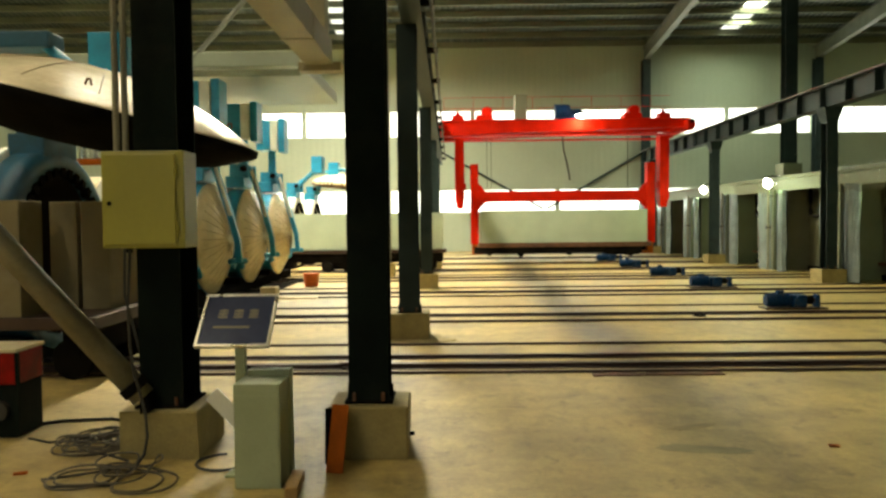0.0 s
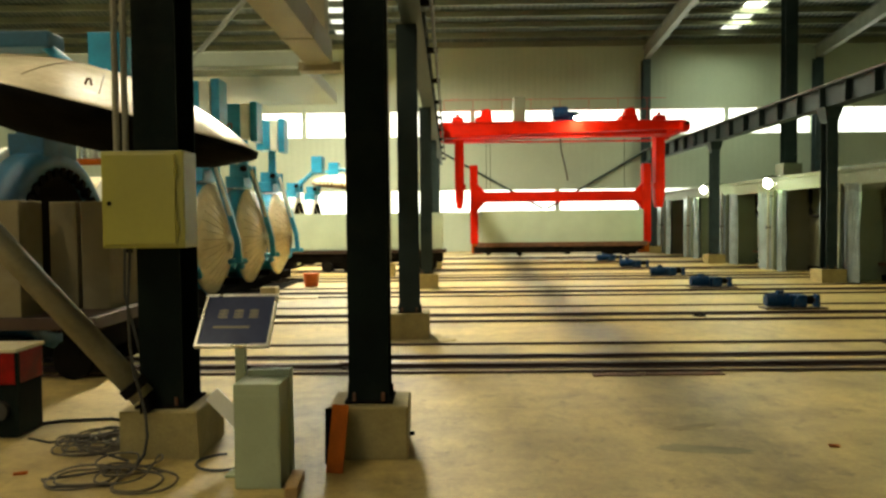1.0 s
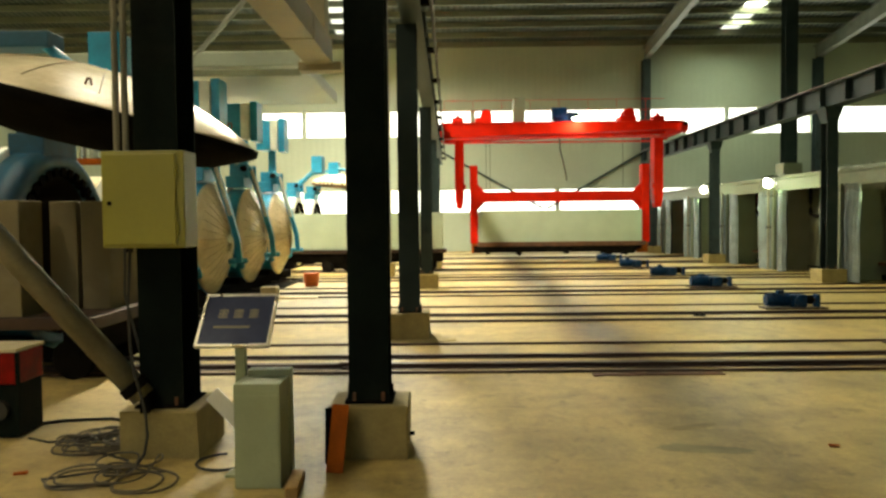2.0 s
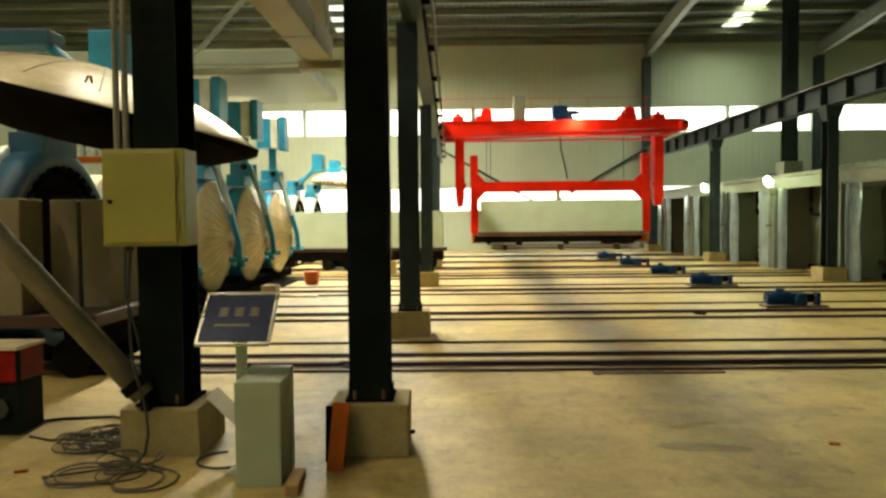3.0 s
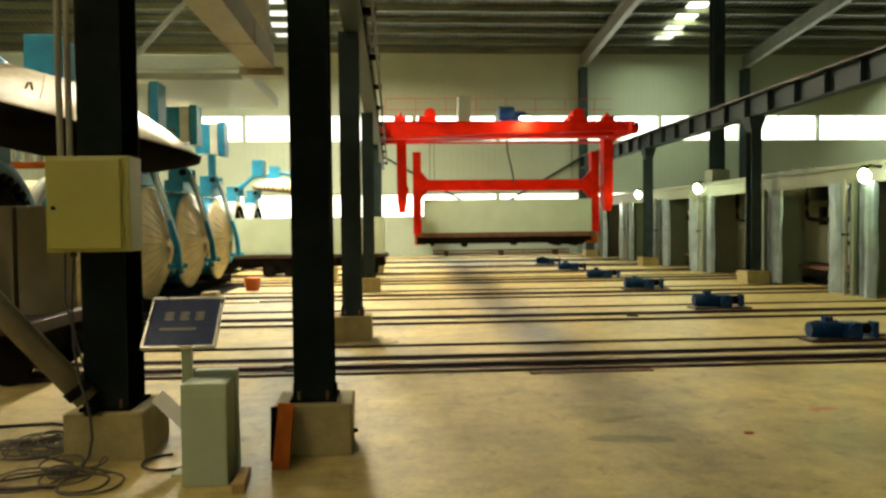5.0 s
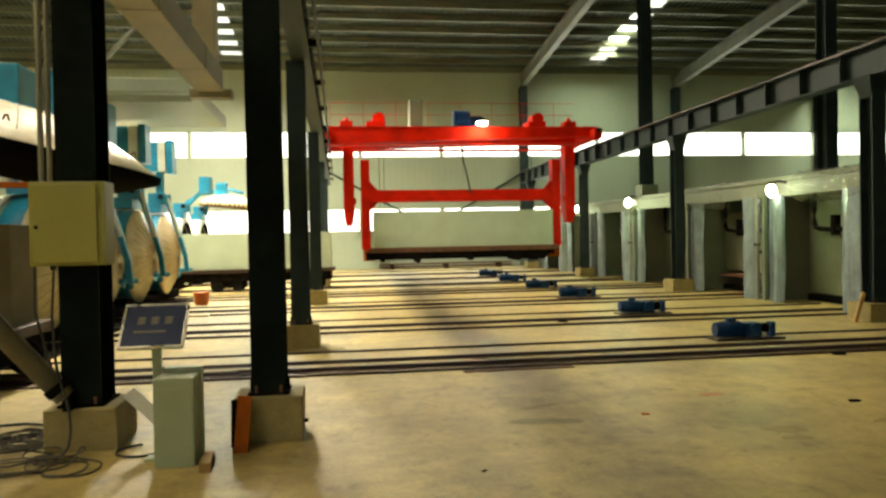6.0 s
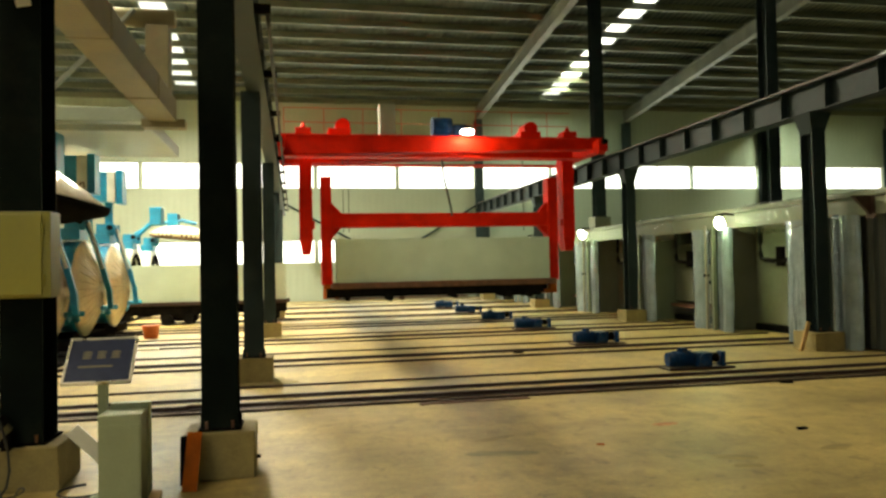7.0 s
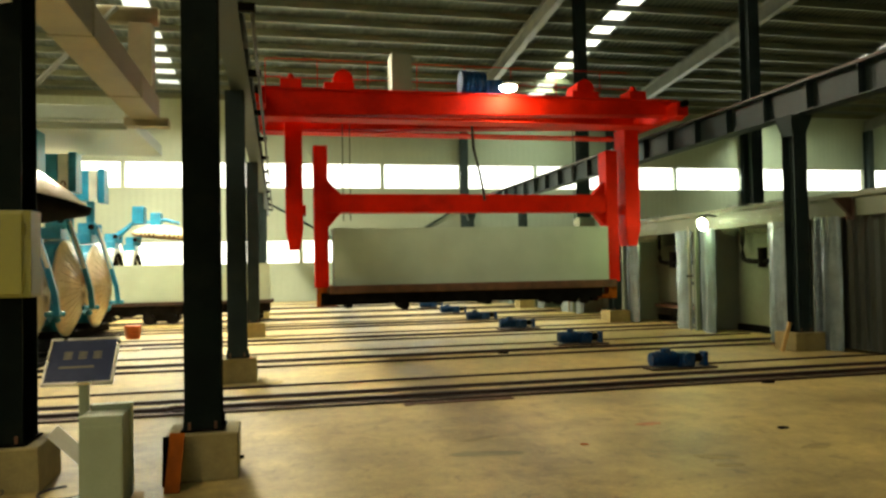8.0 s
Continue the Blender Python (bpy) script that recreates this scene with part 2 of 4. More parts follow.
M_INSIDE = mat("shaded_interior", (0.014, 0.012, 0.01), 0.9, var=0.3)
M_SKYLIGHT = mat("translucent_roof_sheet", (0.9, 0.9, 0.85), 0.6, var=0.08, scale=1, fine=10, bump=0.0)
M_SKYLIGHT.node_tree.nodes["Principled BSDF"].inputs["Transmission Weight"].default_value = 1.0
M_LAMP = glow("lamp_glow", (1.0, 0.97, 0.88), 30.0)
M_SKYGLOW = glow("white_sky", (1.0, 0.99, 0.96), 3.0)


# ---------------------------------------------------------------- mesh helpers
def mesh_of(name, bm, material, smooth=False):
    me = bpy.data.meshes.new(name)
    bm.normal_update()
    bm.to_mesh(me)
    bm.free()
    for m in material if isinstance(material, (list, tuple)) else [material]:
        me.materials.append(m)
    if smooth:
        for p in me.polygons:
            p.use_smooth = True
    return me


def part(name, bm, material, parent=None, label="", smooth=False):
    ob = new(name, mesh_of(name, bm, material, smooth))
    ob.parent = parent
    if label:
        ob["label"] = label
    return ob


def empty(name, x=0, y=0, z=0, rz=0):
    ob = new(name)
    ob.empty_display_size = 0.2
    ob.matrix_basis = pose(x, y, z, 0, 0, rz)
    return ob


def add_box(bm, x0, x1, y0, y1, z0, z1, bevel=0.0, m=None):
    made = bmesh.ops.create_cube(bm, size=1)["verts"]
    bmesh.ops.scale(bm, vec=(x1 - x0, y1 - y0, z1 - z0), verts=made)
    bmesh.ops.translate(bm, vec=((x0 + x1) / 2, (y0 + y1) / 2, (z0 + z1) / 2), verts=made)
    if bevel:
        edges = list({e for v in made for e in v.link_edges})
        res = bmesh.ops.bevel(bm, geom=edges, offset=bevel, segments=2, affect="EDGES", profile=0.6)
        made = list({v for f in res["faces"] for v in f.verts} | {v for v in made if v.is_valid})
    if m:
        bmesh.ops.transform(bm, matrix=m, verts=made)
    return made


def box(x0, x1, y0, y1, z0, z1, bevel=0.0, m=None):
    bm = bmesh.new()
    add_box(bm, x0, x1, y0, y1, z0, z1, bevel, m)
    return bm


def add_rod(bm, a, b, r0, r1=None, n=12, caps=True):
    a, b = Vector(a), Vector(b)
    made = bmesh.ops.create_cone(bm, cap_ends=caps, segments=n, radius1=r0, radius2=r0 if r1 is None else r1, depth=(b - a).length)["verts"]
    m = Matrix.Translation((a + b) / 2) @ (b - a).to_track_quat("Z", "Y").to_matrix().to_4x4()
    bmesh.ops.transform(bm, matrix=m, verts=made)
    return made


def rod(a, b, r0, r1=None, n=12):
    bm = bmesh.new()
    add_rod(bm, a, b, r0, r1, n)
    return bm


def add_tube(bm, pts, r, n=8):
    """A round tube along a line of points."""
    pts = [Vector(p) for p in pts]
    rings = []
    for k, p in enumerate(pts):
        d = (pts[min(k + 1, len(pts) - 1)] - pts[max(k - 1, 0)]).normalized()
        q = d.to_track_quat("Z", "Y")
        rings.append([bm.verts.new(p + q @ Vector((r * math.cos(6.28318 * j / n), r * math.sin(6.28318 * j / n), 0))) for j in range(n)])
    for a, b in zip(rings, rings[1:]):
        for j in range(n):
            bm.faces.new((a[j], a[(j + 1) % n], b[(j + 1) % n], b[j]))
    bm.faces.new(list(reversed(rings[0])))
    bm.faces.new(rings[-1])


def tube(pts, r, n=8):
    bm = bmesh.new()
    add_tube(bm, pts, r, n)
    return bm


def h_profile(bm, x, y, z0, z1, wide, deep, flange=0.016, web=0.012):
    """An upright H section; its flanges face y."""
    add_box(bm, x - wide / 2, x + wide / 2, y - deep / 2, y - deep / 2 + flange, z0, z1)
    add_box(bm, x - wide / 2, x + wide / 2, y + deep / 2 - flange, y + deep / 2, z0, z1)
    add_box(bm, x - web / 2, x + web / 2, y - deep / 2 + flange, y + deep / 2 - flange, z0, z1)


def lathe(profile, n=40):
    """Turns (radius, height) pairs round the x axis: height runs along +x."""
    bm = bmesh.new()
    rings = []
    for r, h in profile:
        if r < 1e-6:
            rings.append([bm.verts.new((h, 0, 0))])
        else:
            rings.append([bm.verts.new((h, r * math.cos(6.28318 * j / n), r * math.sin(6.28318 * j / n))) for j in range(n)])
    for a, b in zip(rings, rings[1:]):
        for j in range(n):
            p, q = j, (j + 1) % n
            if len(a) == 1 and len(b) == 1:
                continue
            if len(a) == 1:
                bm.faces.new((a[0], b[p], b[q]))
            elif len(b) == 1:
                bm.faces.new((a[p], a[q], b[0]))
            else:
                bm.faces.new((a[p], a[q], b[q], b[p]))
    bmesh.ops.recalc_face_normals(bm, faces=bm.faces)
    return bm


# ---------------------------------------------------------------- the hall
def structure(ob, label=""):
    return tagged(ob, label, "", "", "structure")


def build_floor():
    structure(part("floor", box(LEFT, RIGHT, BACK, FAR + 0.3, -0.3, 0.0), M_FLOOR), "tan concrete factory floor, dusty and stained")
    structure(part("ground", box(-400, 400, -400, 400, -0.6, -0.31), M_CONC), "pale ground outside the hall")


RAILS = (7.17, 7.48, 8.0, 8.81, 10.77, 11.47, 12.59, 14.35, 15.14, 16.2, 18.09, 18.97, 19.9, 21.4, 22.0, 24.4, 25.1, 27.9, 28.6, 31.5)
THICK = {7.48: 1.0, 8.0: 0.7, 11.47: 0.9, 10.77: 0.6, 15.14: 0.9, 14.35: 0.5, 18.97: 0.9, 18.09: 0.7, 22.0: 0.9, 25.1: 0.9, 28.6: 0.9}


def build_rails():
    for y in RAILS:
        w = THICK.get(y, 0.35)
        r = empty("floor_rail", 0, y, 0)
        part("rail_head", box(-7.6, BANK + 0.5, -0.035 * w - 0.01, 0.035 * w + 0.01, -0.02, 0.014 + 0.03 * w), M_RAIL, r)
        if w > 0.6:   # foot of the rail and the dirty groove beside it
            part("foot_strip", box(-7.6, BANK + 0.5, -0.13 * w, -0.05 * w, -0.02, 0.006), M_RAIL, r)
            part("groove_edge", box(-7.6, BANK + 0.5, 0.05 * w, 0.09 * w, -0.02, 0.009), M_RUST, r)
        tagged(r, "dark steel rail set in the concrete floor", "rail", "rails across the floor")


def windows_wall(name, y0, y1, openings, top, mats, x0=LEFT, x1=RIGHT):
    """A wall along x with rectangular openings, given as (x0, x1, z0, z1) of bands of equal height."""
    bm = bmesh.new()
    bands = sorted({(o[2], o[3]) for o in openings})
    z = -0.3
    for b0, b1 in bands:
        add_box(bm, x0, x1, y0, y1, z, b0)
        xs = x0
        for ox0, ox1, *_ in sorted(o for o in openings if (o[2], o[3]) == (b0, b1)):
            add_box(bm, xs, ox0, y0, y1, b0, b1)
            xs = ox1
        add_box(bm, xs, x1, y0, y1, b0, b1)
        z = b1
    add_box(bm, x0, x1, y0, y1, z, top)
    return structure(part(name, bm, mats), "cream corrugated metal wall")


def build_walls():
    upper = [(-22.9 + 4.0 * k + 0.06, -22.9 + 4.0 * k + 3.94, 5.43, 6.69) for k in range(3, 15)]
    lower = [(-14.9 + 4.0 * k + 0.06, -14.9 + 4.0 * k + 3.94, 1.82, 2.95) for k in range(1, 7)]
    windows_wall("wall_north", FAR, FAR + 0.25, upper + lower, EAVE + 0.3, M_WALL)
    for k, (x0, x1, z0, z1) in enumerate(upper + lower):
        w = empty(f"window_{k + 1}", (x0 + x1) / 2, FAR + 0.12, z0)
        structure(w, "ribbon window in a white metal frame")
        half, high = (x1 - x0) / 2, z1 - z0
        for a, b, c, d in ((-half, half, 0, 0.05), (-half, half, high - 0.05, high), (-half, -half + 0.05, 0.05, high - 0.05), (half - 0.05, half, 0.05, high - 0.05), (-0.02, 0.02, 0.05, high - 0.05)):
            part("window_frame", box(a, b, -0.03, 0.03, c, d), M_WHITE, w)
    structure(part("backdrop", box(-70, 90, FAR + 9, FAR + 9.1, -1, 30), M_SKYGLOW), "white overcast sky outside the windows")
    bm = bmesh.new()   # unseen wall behind, with a wide gate added to let light in
    for a in ((LEFT, -8.5, -0.3, 12), (0.5, RIGHT, -0.3, 12), (-8.5, 0.5, 5.7, 12)):
        add_box(bm, a[0], a[1], BACK - 0.25, BACK, a[2], a[3])
    structure(part("wall_south", bm, M_WALL), "unseen cream corrugated metal wall, its wide gate added for light")
    for name, x0, x1 in (("wall_west", LEFT - 0.25, LEFT), ("wall_east", RIGHT, RIGHT + 0.25)):
        structure(part(name, box(x0, x1, BACK, FAR, -0.3, 12.6), M_WALLSIDE), "cream corrugated metal side wall")


def roof_piece(bm, x0, x1, ya, yb, thick, drop=0.0):
    """A slab of roof between two y, following the slope."""
    vs = []
    for x in (x0, x1):
        for y in (ya, yb):
            for h in (0, thick):
                vs.append(bm.verts.new((x, y, roof_z(y) - drop + h)))
    for f in ((0, 1, 3, 2), (4, 6, 7, 5), (0, 4, 5, 1), (2, 3, 7, 6), (0, 2, 6, 4), (1, 5, 7, 3)):
        bm.faces.new([vs[k] for k in f])


def build_roof():
    bm = bmesh.new()
    for strips, ya, yb in ((NEAR_FILL_STRIPS, BACK + 2.6, RIDGE), (STRIPS, RIDGE, FAR - 1.5)):
        edges = [LEFT - 0.3]
        for s in sorted(strips):
            edges += [s - 0.45, s + 0.45]
        edges.append(RIGHT + 0.3)
        for a, b in zip(edges[::2], edges[1::2]):
            roof_piece(bm, a, b, ya, yb, 0.12)
    for ya, yb in ((BACK - 0.3, BACK + 2.6), (FAR - 1.5, FAR + 0.4)):
        roof_piece(bm, LEFT - 0.3, RIGHT + 0.3, ya, yb, 0.12)
    bmesh.ops.recalc_face_normals(bm, faces=bm.faces)
    sheets = len(bm.faces)
    y = FAR - 0.5
    while y > BACK:
        z = roof_z(y)
        add_box(bm, LEFT, RIGHT, y - 0.012, y + 0.012, z - 0.24, z - 0.002)
        add_box(bm, LEFT, RIGHT, y - 0.05, y + 0.05, z - 0.252, z - 0.24)
        y -= 1.25
    bm.faces.ensure_lookup_table()
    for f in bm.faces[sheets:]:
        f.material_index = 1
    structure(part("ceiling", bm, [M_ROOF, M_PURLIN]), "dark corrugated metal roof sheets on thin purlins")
    for k, (s, near) in enumerate(zip(STRIPS, NEAR_FILL_STRIPS)):
        bm = bmesh.new()
        roof_piece(bm, s - 0.449, s + 0.449, RIDGE, FAR - 1.5, 0.02, -0.07)
        roof_piece(bm, near - 0.449, near + 0.449, BACK + 2.6, RIDGE, 0.02, -0.07)
        bmesh.ops.recalc_face_normals(bm, faces=bm.faces)
        pane = structure(part(f"skylight_{k + 1}", bm, M_SKYLIGHT), "translucent white skylight strip in the roof, its near half unseen and assumed")
        pane.visible_shadow = False
    for k, x in enumerate(BAYS):
        r = empty("rafter", x, 0, 0)
        for ya, yb in ((RIDGE, FAR), (BACK, RIDGE)):
            for name, half, thick, drop in (("bottom_flange", 0.13, 0.016, 0.85), ("web", 0.008, 0.564, 0.834), ("top_flange", 0.13, 0.014, 0.27)):
                bm = bmesh.new()
                roof_piece(bm, -half, half, ya, yb, thick, drop)
                bmesh.ops.recalc_face_normals(bm, faces=bm.faces)
                part(name, bm, M_GREY, r)
        tagged(r, "grey steel roof rafter", "rafter", "rafters under the roof")


BAYS = [-22.6, 9.2, 17.2, 25.2, 33.2]


def build_wall_columns():
    for x in BAYS:
        bm = bmesh.new()
        h_profile(bm, x, FAR - 0.26, 0, roof_z(FAR - 0.3) - 0.86, 0.36, 0.4)
        # palest tone: the haze of distance is in the colour
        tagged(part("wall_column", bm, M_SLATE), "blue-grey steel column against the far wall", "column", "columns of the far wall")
    for x0, x1 in ((-0.2, 4.4), (4.6, 9.1)):   # crossed braces
        for z0, z1 in ((4.6, 2.0), (2.0, 4.6)):
            if (z0 < z1) == (x0 > 4):
                tagged(part("wall_brace", rod((x0, FAR - 0.1, z0), (x1, FAR - 0.1, z1), 0.05), M_SLATE), "thin steel brace against the far wall", "brace", "wall braces")


def pedestal(x, y, w, d, h, name="column_footing"):
    bm = box(-w / 2, w / 2, -d / 2, d / 2, 0, h, 0.012)
    for v in bm.verts:
        v.co += Vector((random.uniform(-1, 1), random.uniform(-1, 1), random.uniform(-0.4, 0.4))) * 0.006
    ob = part(name, bm, M_CONC)
    ob.matrix_basis = pose(x, y, 0)
    return tagged(ob, "cast concrete footing block under a steel column", "footing", "column footings")


def steel_column(x, y, z0, z1, wide, deep, material, label, plate=True, boxed=False):
    """A steel column in parts: shaft, base plate, gussets and bolts."""
    c = empty("steel_column", x, y, z0)
    bm = bmesh.new()
    if boxed:
        add_box(bm, -wide / 2, wide / 2, -deep / 2, deep / 2, 0.02, z1 - z0, 0.006)
    else:
        h_profile(bm, 0, 0, 0.02, z1 - z0, wide, deep)
    part("shaft", bm, material, c)
    if plate:
        part("base_plate", box(-wide / 2 - 0.025, wide / 2 + 0.025, -deep / 2 - 0.025, deep / 2 + 0.025, 0, 0.018), M_DARK, c)
        for sx in (-1, 1):
            bm = bmesh.new()
            add_box(bm, sx * wide / 2 * 0.98, sx * (wide / 2 + 0.02), -0.008, 0.008, 0.02, 0.1)
            part("gusset", bm, M_DARK, c)
            for sy in (-1, 1):
                part("bolt", rod((sx * wide * 0.36, sy * (deep / 2 + 0.012), 0.018), (sx * wide * 0.36, sy * (deep / 2 + 0.012), 0.07), 0.011, n=8), M_RUST, c)
    return tagged(c, label, "column", "crane runway columns")


def runway(x, y0, y1, z0, high, wide, name_label, material, ribs):
    b = empty("crane_runway_beam", x, y0, z0)
    ln = y1 - y0
    bm = bmesh.new()
    add_box(bm, -wide / 2, wide / 2, 0, ln, 0, 0.018)
    add_box(bm, -wide / 2, wide / 2, 0, ln, high - 0.018, high)
    add_box(bm, -0.007, 0.007, 0, ln, 0.018, high - 0.018)
    part("girder", bm, material, b)
    part("crane_rail", box(-0.035, 0.035, 0, ln, high, high + 0.07), M_RAIL, b)
    k = ribs
    rib = mesh_of("stiffener", box(-wide / 2 + 0.01, wide / 2 - 0.01, -0.006, 0.006, 0.018, high - 0.018), material)
    while k < ln:
        s = new("stiffener", rib)
        s.parent = b
        s.location = (0, k, 0)
        k += ribs
    return tagged(b, name_label, "beam", "crane runway beams")


LEFT_COLS = [(4.56, 0.34), (9.2, 0.33), (16.0, 0.33), (22.6, 0.33), (29.2, 0.33)]
RIGHT_COLS = [9.6, 16.6, 23.9, 31.2]
RUN_Z = 3.95


def build_runways():
    for y, h in LEFT_COLS:
        yy = y + 0.21
        pedestal(-0.53, yy, 0.5, 0.42, h)
        # columns beyond the first are coloured paler and bluer for haze
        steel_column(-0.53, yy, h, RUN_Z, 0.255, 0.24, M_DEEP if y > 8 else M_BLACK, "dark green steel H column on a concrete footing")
    # pale tone stands for the light on the beam's web
    runway(-0.45, -6.0, 33.0, RUN_Z, 0.5, 0.26, "dark steel crane runway beam on columns", M_SLATE, 1.5)
    for y in RIGHT_COLS:
        pedestal(8.62, y + 0.3, 0.56, 0.54, 0.3)
        # far columns get the paler tone as painted haze
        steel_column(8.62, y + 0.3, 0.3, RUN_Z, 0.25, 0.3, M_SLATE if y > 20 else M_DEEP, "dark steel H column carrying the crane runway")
        bm = bmesh.new()
        bmesh.ops.create_cone(bm, cap_ends=True, segments=4, radius1=0.178, radius2=0.3, depth=0.34, matrix=pose(0, 0, 0.17, 0, 0, 45))
        w = part("corbel", bm, M_DEEP)
        w.matrix_basis = pose(8.62, y + 0.3, RUN_Z - 0.34)
        tagged(w, "dark steel cap plate under the runway beam", "bracket", "runway brackets")
    runway(8.62, -6.0, 33.0, RUN_Z, 0.5, 0.3, "dark blue-grey steel crane runway beam with stiffeners", M_DEEP, 1.1)
    # tall building columns behind the chambers, each in a boxed concrete collar
    for y in (12.6, 21.4):
        high = 2.6
        if y > 20:
            w = part("column_collar", box(-0.27, 0.27, -0.27, 0.27, 0, 0.42, 0.01), M_FASCIA)
            w.matrix_basis = pose(9.75, y, 2.6)
            tagged(w, "beige sheet collar round a tall column", "collar", "column collars")
        steel_column(9.75, y, high, roof_z(y) - 0.3, 0.36 if y > 20 else 0.26, 0.3, M_DEEP, "tall dark steel building column above the chambers", False)
    # slim grey column beside the row
    pedestal(-1.75, 19.9, 0.5, 0.5, 0.36)
    steel_column(-1.75, 19.9, 0.36, 9.4, 0.26, 0.3, M_GREY, "tall grey steel column on a concrete footing")


def build_festoon():
    """The crane's supply cable, hung in shallow loops on brackets along the left runway beam."""
    f = empty("festoon_cable", -0.26, 0, RUN_Z)
    hooks = [6.2 + 2.4 * k for k in range(11)]
    for y in hooks:
        part("bracket", box(-0.06, 0.1, y - 0.04, y + 0.04, 0.02, 0.1, 0.008), M_DARK, f)
    pts = []
    for a, b in zip(hooks, hooks[1:]):
        for k in range(8):
            t = k / 8
            pts.append((0.07, a + (b - a) * t, 0.02 - 0.5 * t * (1 - t) * (0.7 + 0.3 * math.sin(a * 5))))
    part("cable", tube(pts, 0.022, 6), M_CABLE, f, "", True)
    tagged(f, "black supply cable looped along the crane runway", "cable")


# ---------------------------------------------------------------- curing chambers
def build_bank():
    y0, y1 = CHAMBERS[0] - 1.75, CHAMBERS[-1] + 1.75
    deep = 8.0
    h = empty("curing_chambers", BANK, 0, 0)
    part("roof_slab", box(-0.06, deep, y0 - 0.1, y1 + 0.1, 2.5, 2.6, 0.02), M_FASCIA, h)
    part("fascia", box(0, 0.12, y0, y1, 2.2, 2.5, 0.01), M_FASCIA, h)
    part("rear_panel", box(deep - 0.1, deep, y0, y1, 0, 2.5), M_PANEL, h)
    tagged(h, "beige insulated row of curing chambers", "curing chamber")
    for k, y in enumerate(CHAMBERS + [CHAMBERS[-1] + 3.5]):
        yy = y - 1.75
        w = empty("chamber_partition", BANK, yy, 0)
        part("wall_panel", box(0.14, deep - 0.1, -0.09, 0.09, 0, 2.5, 0.01), M_PANEL, w)
        part("foil_wrap", crumpled_post(-0.06, -0.22, 0.13, 2.25), M_FOIL, w, "crumpled silver foil wrapping", True)
        part("foil_wrap", crumpled_post(-0.02, 0.2, 0.1, 2.25), M_FOIL, w, "crumpled silver foil wrapping", True)
        part("post", box(-0.06, 0.02, -0.04, 0.04, 0.0, 2.25, 0.004), M_FASCIA, w)
        part("drape", wavy_sheet(0.28, 0.85 + 0.12 * (k % 3), 2.22, k), M_DRAPE, w, "hazy hanging plastic drape", True)
        part("drape", wavy_sheet(-0.75 + 0.1 * (k % 2), -0.32, 2.22, k + 20), M_DRAPE, w, "hazy hanging plastic drape", True)
        part("pipe", rod((-0.14, 0.1, 0.0), (-0.14, 0.1, 2.3), 0.03), M_PIPE, w)
        part("clamp", rod((-0.2, 0.1, 1.2), (-0.08, 0.1, 1.2), 0.03), M_DARK, w)
        tagged(w, "chamber partition wrapped in silver foil and plastic", "partition", "chamber partitions")
    for k, y in enumerate(CHAMBERS):
        d = empty("chamber_door", BANK + 0.55, y, 0)
        if k <= 0:
            part("curtain", box(-0.45, -0.4, -1.4, 1.4, 0.04, 2.2), M_CURTAIN, d, "dark ribbed door curtain")
        elif k == 1:
            part("curtain", box(-0.45, -0.4, -1.4, 1.2, 0.04, 2.2), M_CURTAIN, d, "dark ribbed door curtain")
        else:
            part("panel", box(0.3, 0.36, -0.33 if k % 2 else -1.5, 1.5, 0.5 if k % 2 else 0.16, 1.95 if k % 2 else 2.2, 0.012), M_DOORPANEL, d)
            part("back_panel", box(1.5, 1.56, -1.6, 1.6, 0.0, 2.45), M_PANEL, d)
            if k % 2:
                part("door_edge", box(0.28, 0.38, -0.39, -0.352, 0.14, 1.94, 0.006), M_DARK, d)
            part("sill", box(0.28, 0.4, -1.55, 1.55, 0.0, 0.14), M_DARK, d)
            if k % 2:
                part("hung_panel", box(0.3, 0.36, -1.5, -0.42, 0.5, 1.95, 0.012), M_DOORPANEL, d)
                part("pipe_frame", tube([(-0.1, -1.42, 0.0), (-0.1, -1.42, 1.95), (-0.1, -1.36, 2.06), (-0.1, -1.24, 2.1), (-0.1, -0.7, 2.1), (-0.1, -0.6, 2.04), (-0.1, -0.56, 1.95), (-0.1, -0.56, 0.0)], 0.035), M_PIPE, d, "bent grey pipe frame", True)
                part("lower_tray", box(0.1, 0.5, -1.4, 1.4, 0.36, 0.44, 0.01), M_RUST, d)
            else:
                part("drape", crumpled_post(-0.2, -1.0, 0.22, 2.1), M_PLASTIC, d, "hanging clear plastic drape", True)
        tagged(d, "recessed beige chamber door panel" if k > 1 else "dark ribbed chamber door curtain", "door", "chamber doors")
        p = empty("steam_pipe", BANK + 0.62, y, 0)
        part("pipe_run", tube([(0, 1.0, 2.42), (0, 1.0, 2.2), (0, 1.0, 1.9), (0, 1.0, 1.65), (0, 0.96, 1.55), (0, 0.86, 1.52), (0, 0.6, 1.5), (0, -1.68, 1.5)], 0.05), M_DARK, p)
        part("valve", rod((0, 0.35, 1.38), (0, 0.35, 1.78), 0.09), M_DARK, p)
        part("drop_pipe", tube([(0, -0.3, 1.5), (0, -0.3, 1.1), (0, -0.37, 1.02), (0, -0.6, 1.0), (0, -0.75, 0.9), (0, -0.75, 0.3)], 0.045), M_DARK, p)
        tagged(p, "dark steam pipe with a valve across a chamber", "pipe", "steam pipes")
    # bunched plastic over the fascia
    for y, ln in ((11.3, 2.3), (16.3, 2.6), (20.6, 1.2), (25.0, 1.0)):
        bm = bmesh.new()
        bmesh.ops.create_grid(bm, x_segments=24, y_segments=36, size=0.5)
        for v in bm.verts:
            a, s = v.co.x * math.pi, v.co.y
